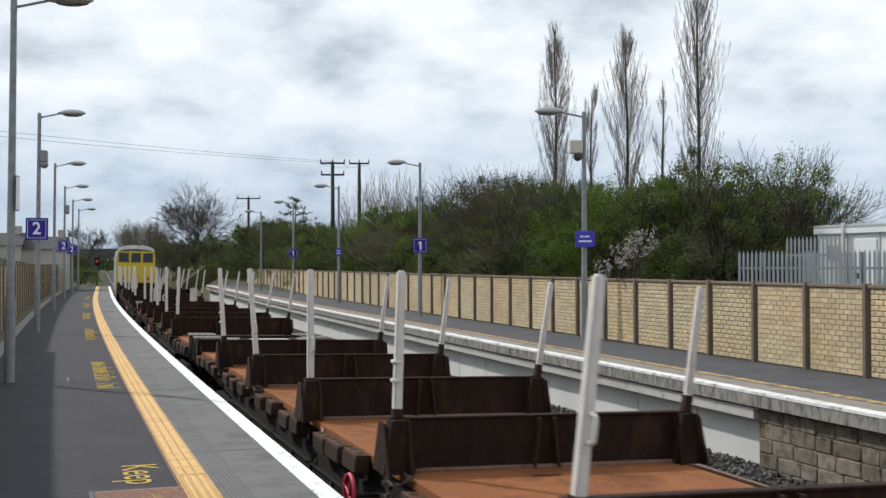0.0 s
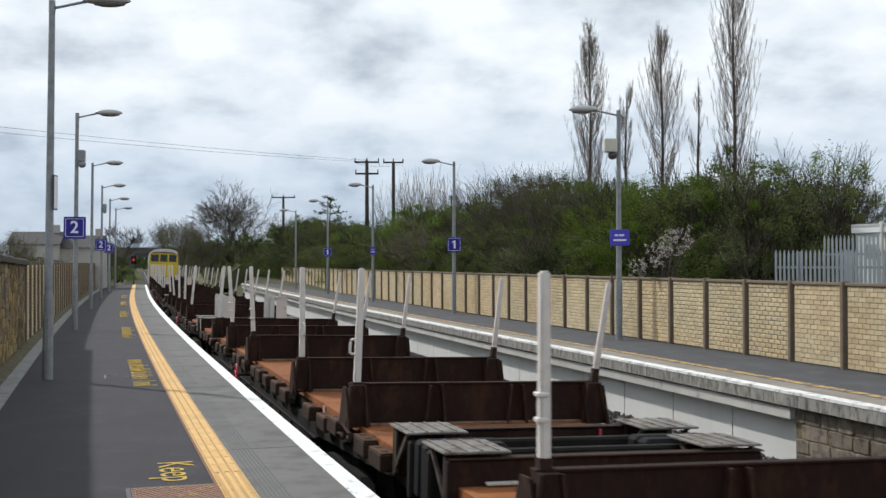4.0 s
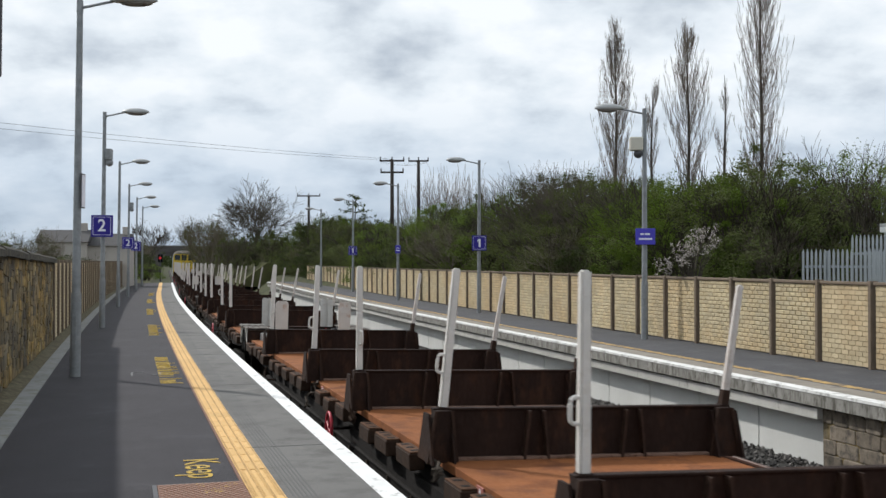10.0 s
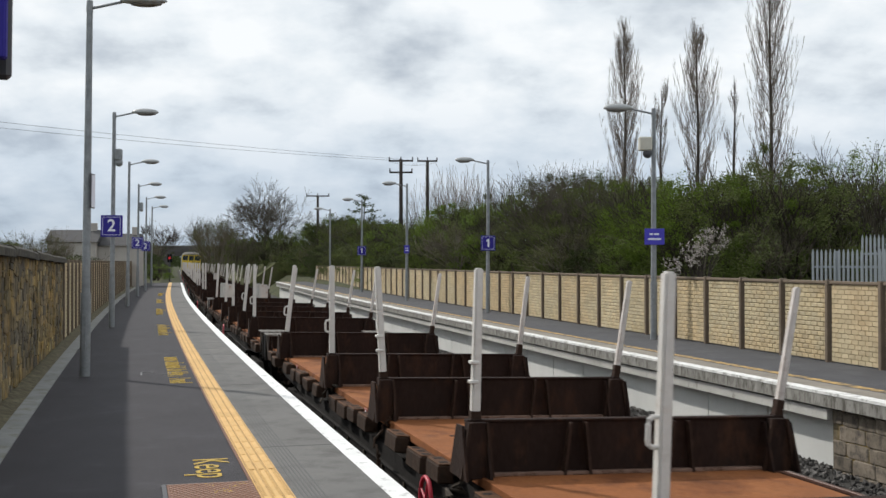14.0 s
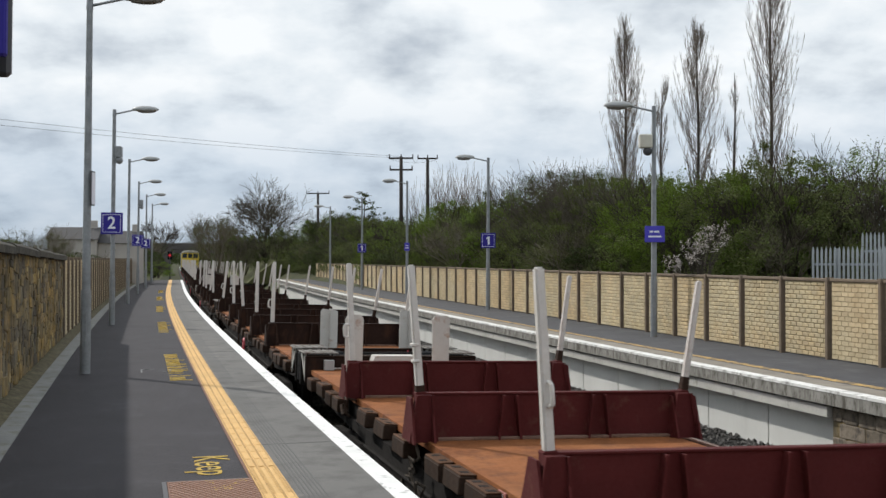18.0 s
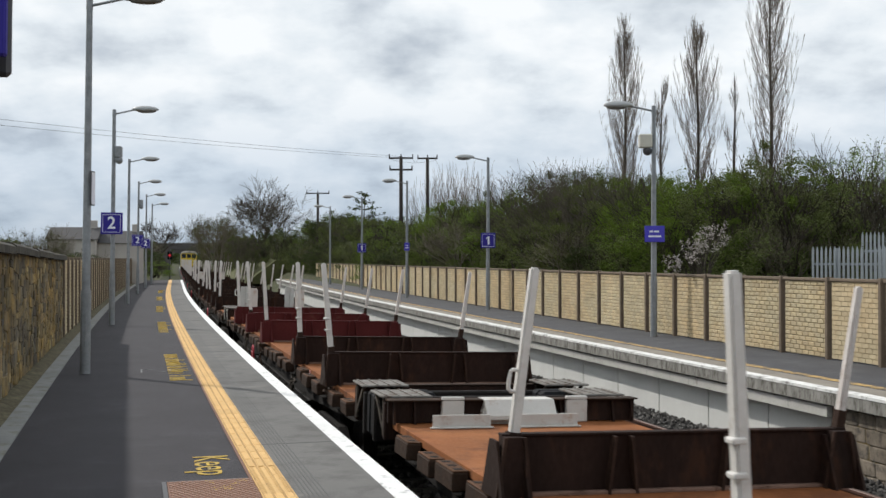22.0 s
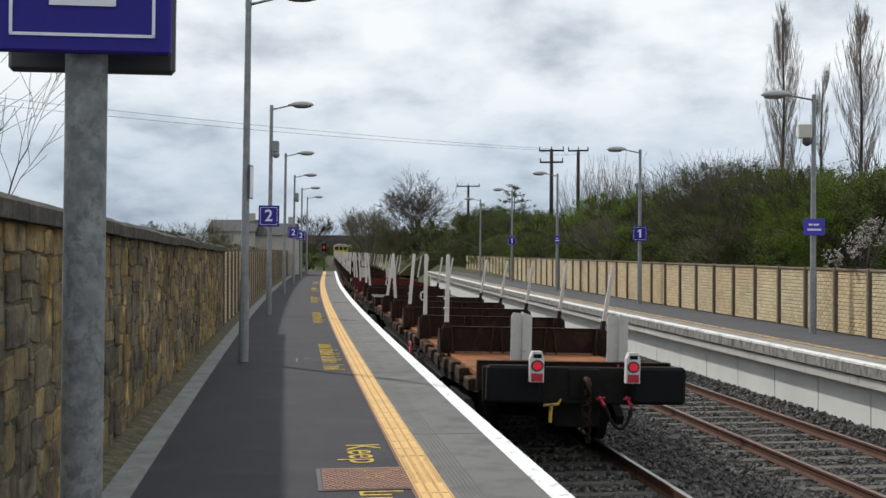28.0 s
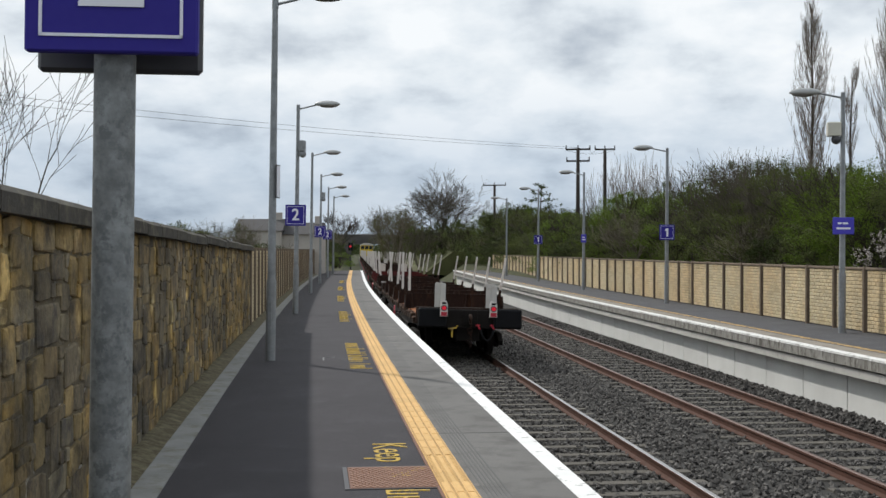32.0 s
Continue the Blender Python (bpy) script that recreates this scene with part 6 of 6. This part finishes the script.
    for i in range(260):
        y = rng.uniform(170, 520)
        o = rng.choice((-1, 1)) * rng.uniform(16, 90) + 3
        if abs(o - 3) < 16 + 0.02 * y and y < 330:
            continue
        if y >= 330:
            o = rng.uniform(-45, 50)
        c = at(y, o, rng.uniform(1.2, 3.6))
        v, f = leaves(rng, [(c + Vector((rng.gauss(0, 2.2), rng.gauss(0, 2.2), rng.gauss(0, 1.0))), rng.uniform(1.2, 2.4)) for _ in range(5)], 40, 0.5, 0.3)
        n = len(V)
        V.extend(v)
        Fc.extend(tuple(a + n for a in q) for q in f)
    tagged(link("far_woods", data_mesh("far_woods", V, Fc, LEAF_DARK)), "dark distant woods and hedges", "woods", kind="stuff")


make_trees()


# ---- poles and wires, palisade, cabin, house, bridge, signal ----
POLE_WOOD = material("dark_pole_wood", (0.045, 0.038, 0.034), 0.9, vary=0.2, scale=3, fine=40)
CABIN = material("white_cabin_sheet", (0.70, 0.72, 0.71), 0.5, vary=0.05, scale=1.5, fine=40)
RENDERED = material("grey_house_render", (0.40, 0.375, 0.345), 0.9, vary=0.12, scale=1, fine=20, bump=0.3)
SLATE = material("dark_roof", (0.07, 0.068, 0.07), 0.8, vary=0.15, scale=2, fine=20)
BRIDGE = material("dark_bridge_stone", (0.10, 0.095, 0.092), 0.9, vary=0.2, scale=0.8, fine=8, bump=0.5)
PALISADE = material("galvanised_palisade", (0.34, 0.37, 0.39), 0.45, 0.4, vary=0.1, scale=5, fine=30)


def power_pole(x, y, h, arms, label):
    p = thing("power_pole", Matrix.Translation((x, y, 0.3)), label, "power pole", "power poles")
    part("pole", rod((0, 0, -0.2), (0, 0, h - 0.3), 0.17, 0.12, 10), POLE_WOOD, p, smooth=True)
    for z, w, tilt in arms:
        a = part("crossarm", box(-w, w, -0.05, 0.05, z - 0.36, z - 0.24, 0.01), POLE_WOOD, p)
        for s in (-0.95, 0, 0.95):
            part("insulator", rod((s * w, 0, z - 0.24), (s * w, 0, z - 0.02), 0.05, 0.035, 8), SIGN_BACK, a)
    return p


power_pole(-2.9, 80.0, 8.9, ((8.8, 0.85, 0), (8.0, 0.8, 0)), "dark timber power pole with two crossarms")
power_pole(-1.15, 86.0, 9.3, ((9.3, 0.75, 0),), "dark timber power pole with one crossarm")
power_pole(-12.9, 119.3, 8.6, ((8.6, 1.2, 0),), "dark timber power pole far along the hedge")


def wire(a, b, sag, r=0.011):
    w = Wood(random.Random(0))
    a, b = Vector(a), Vector(b)
    n = 24
    pts = [a.lerp(b, i / n) - Vector((0, 0, sag * 4 * (i / n) * (1 - i / n))) for i in range(n + 1)]
    for p, q in zip(pts, pts[1:]):
        w.limb(p, q, r, r, 4)
    return data_mesh("wire", w.v, w.f, SIGN_BACK)


wires = thing("overhead_wires", Matrix.Translation((-2.9, 80, 8.8)), "thin black overhead power wires", "wire", "", "structure")
for k, (a, b) in enumerate((((-0.8, 0, 0.05), (-33.5, -57.3, -0.95)), ((0.0, 0, 0.12), (-33.5, -57.0, -0.55)), ((0.8, 0, 0.0), (1.0, 6.0, 0.4)), ((-0.8, 0, -0.05), (2.4, 6.0, 0.4)))):
    link("wire", wire(a, b, 0.5 if k < 2 else 0.25), wires)


def make_palisade():
    f = thing("palisade_fence", Matrix.Identity(4), "galvanised steel palisade fence beside the hedge", "fence", kind="")
    a, b = Vector((9.5, 29.75, 0.24)), Vector((13.9, 25.4, 0.24))
    d = (b - a).normalized()
    pale = mesh_of("pale", prism([(-0.029, 0.0), (0.029, 0.0), (0.029, 1.80), (0.0, 1.90), (-0.029, 1.80)], 1, -0.012, 0.012), PALISADE)
    rot = Matrix.Rotation(math.atan2(d.y, d.x), 4, "Z")
    n = int((b - a).length / 0.118)
    for i in range(n):
        link("pale", pale, f, Matrix.Translation(a + d * (i * 0.118)) @ rot)
    for z in (0.35, 1.45):
        L = (b - a).length
        part("rail", box(0, L, 0.014, 0.06, z - 0.03, z + 0.03, 0.005), PALISADE, f, m=Matrix.Translation(a) @ rot)
    post = mesh_of("post", box(-0.05, 0.05, 0.06, 0.16, -0.3, 1.85, 0.006), PALISADE)
    for i in range(3):
        link("post", post, f, Matrix.Translation(a + d * (0.6 + i * 2.6)) @ rot)
    # second run, set back
    a2, b2 = Vector((11.3, 31.2, 0.45)), Vector((12.4, 29.9, 0.45))
    d2 = (b2 - a2).normalized()
    rot2 = Matrix.Rotation(math.atan2(d2.y, d2.x), 4, "Z")
    g = thing("palisade_fence", Matrix.Identity(4), "short run of galvanised palisade fence near the white cabin", "fence")
    for i in range(14):
        link("pale", pale, g, Matrix.Translation(a2 + d2 * (i * 0.118)) @ rot2 @ Matrix.Diagonal((1, 1, 1.1, 1)))
    part("rail", box(0, 1.6, 0.014, 0.06, 1.55, 1.61, 0.005), PALISADE, g, m=Matrix.Translation(a2) @ rot2)


make_palisade()


def make_cabin():
    c = thing("equipment_cabin", Matrix.Translation((12.3, 31.6, 0.45)) @ Matrix.Rotation(math.atan2(-2.55, 1.0), 4, "Z"), "white steel equipment cabin behind the palisade fence", "cabin")
    part("wall", box(0, 5.0, 0, 2.4, 0, 2.30, 0.02), CABIN, c)
    part("roof", box(-0.08, 5.08, -0.08, 2.48, 2.30, 2.40, 0.015), LAMP_GREY, c)
    part("eave_trim", box(-0.05, 5.05, -0.09, -0.04, 2.16, 2.30, 0.006), CABIN, c)
    for x in (1.15, 2.3, 3.5):
        part("wall_rib", box(x - 0.02, x + 0.02, -0.015, 0.0, 0.05, 2.16), LAMP_GREY, c)
    part("corner_post", box(1.05, 1.13, -0.14, -0.05, -0.1, 2.45, 0.01), WHITE_STEEL, c)
    d = part("door", box(1.45, 2.2, -0.03, 0.0, 0.05, 2.0, 0.01), CABIN, c)
    part("door_handle", box(1.52, 1.58, -0.06, -0.03, 0.95, 1.1, 0.005), SIGN_BACK, d)
    part("vent", box(0.35, 0.85, -0.03, 0.0, 1.45, 1.85, 0.01), LAMP_GREY, c)


make_cabin()


def make_house(x, y, w, d, h, turn, windows, label):
    t = thing("house", Matrix.Translation((x, y, 0.3)) @ Matrix.Rotation(radians(turn), 4, "Z"), label, "house")
    part("wall", box(-w / 2, w / 2, -d / 2, d / 2, -0.3, h, 0.02), RENDERED, t)
    r = part("roof", prism([(-d / 2 - 0.2, h), (d / 2 + 0.2, h), (0, h + 0.95)], 0, -w / 2 - 0.15, w / 2 + 0.15), SLATE, t)
    part("chimney", box(w * 0.3, w * 0.3 + 0.5, -0.25, 0.25, h + 0.4, h + 1.45, 0.02), RENDERED, r)
    for i in range(windows):
        wx = -w * 0.34 + i * w * 0.34
        wi = part("window", box(wx - 0.45, wx + 0.45, -d / 2 - 0.02, -d / 2 + 0.05, h * 0.45, h * 0.45 + 1.0, 0.01), GLASS, t)
        part("sill", box(wx - 0.52, wx + 0.52, -d / 2 - 0.10, -d / 2, h * 0.45 - 0.08, h * 0.45, 0.01), KERB, wi)


make_house(-27.4, 86.5, 3.4, 5, 3.0, 10, 0, "low grey rendered house beyond the boundary fence")
make_house(-24.6, 88.0, 3.2, 5, 2.75, 10, 0, "grey rendered house with a dark roof and chimney")


def make_bridge():
    y = 262.0
    m = place(y, 0, 0)
    b = thing("road_bridge", m, "dark stone road bridge over the railway", "bridge", kind="structure")
    part("deck", box(-26, 34, -2.5, 2.5, 3.2, 4.0, 0.05), BRIDGE, b)
    part("parapet", box(-26, 34, -2.7, -2.4, 4.0, 5.35, 0.05), BRIDGE, b)
    part("parapet", box(-26, 34, 2.4, 2.7, 4.0, 5.35, 0.05), BRIDGE, b)
    part("abutment", box(-26, -1.9, -2.4, 2.4, -1.6, 3.2, 0.05), BRIDGE, b)
    part("abutment", box(8.3, 34, -2.4, 2.4, -1.6, 3.2, 0.05), BRIDGE, b)
    part("coping", box(-26, 34, -2.78, -2.32, 5.35, 5.5, 0.03), KERB, b)


make_bridge()


def make_signal():
    s = thing("railway_signal", Matrix.Translation((-26.5, 112.3, -0.4)), "railway signal with a red light on a dark post", "signal")
    part("post", rod((0, 0, -0.6), (0, 0, 3.2), 0.07, seg=10), SIGN_BACK, s)
    part("head", box(-0.22, 0.22, -0.06, 0.12, 2.2, 3.0, 0.03), BLACK, s)
    part("red_light", rod((0, -0.10, 2.62), (0, -0.065, 2.62), 0.12, seg=18), SIGNAL_RED, s, "lit red signal light")
    part("hood", rod((0, -0.18, 2.62), (0, -0.06, 2.62), 0.22, seg=18, caps=False), BLACK, s)


make_signal()


motions()
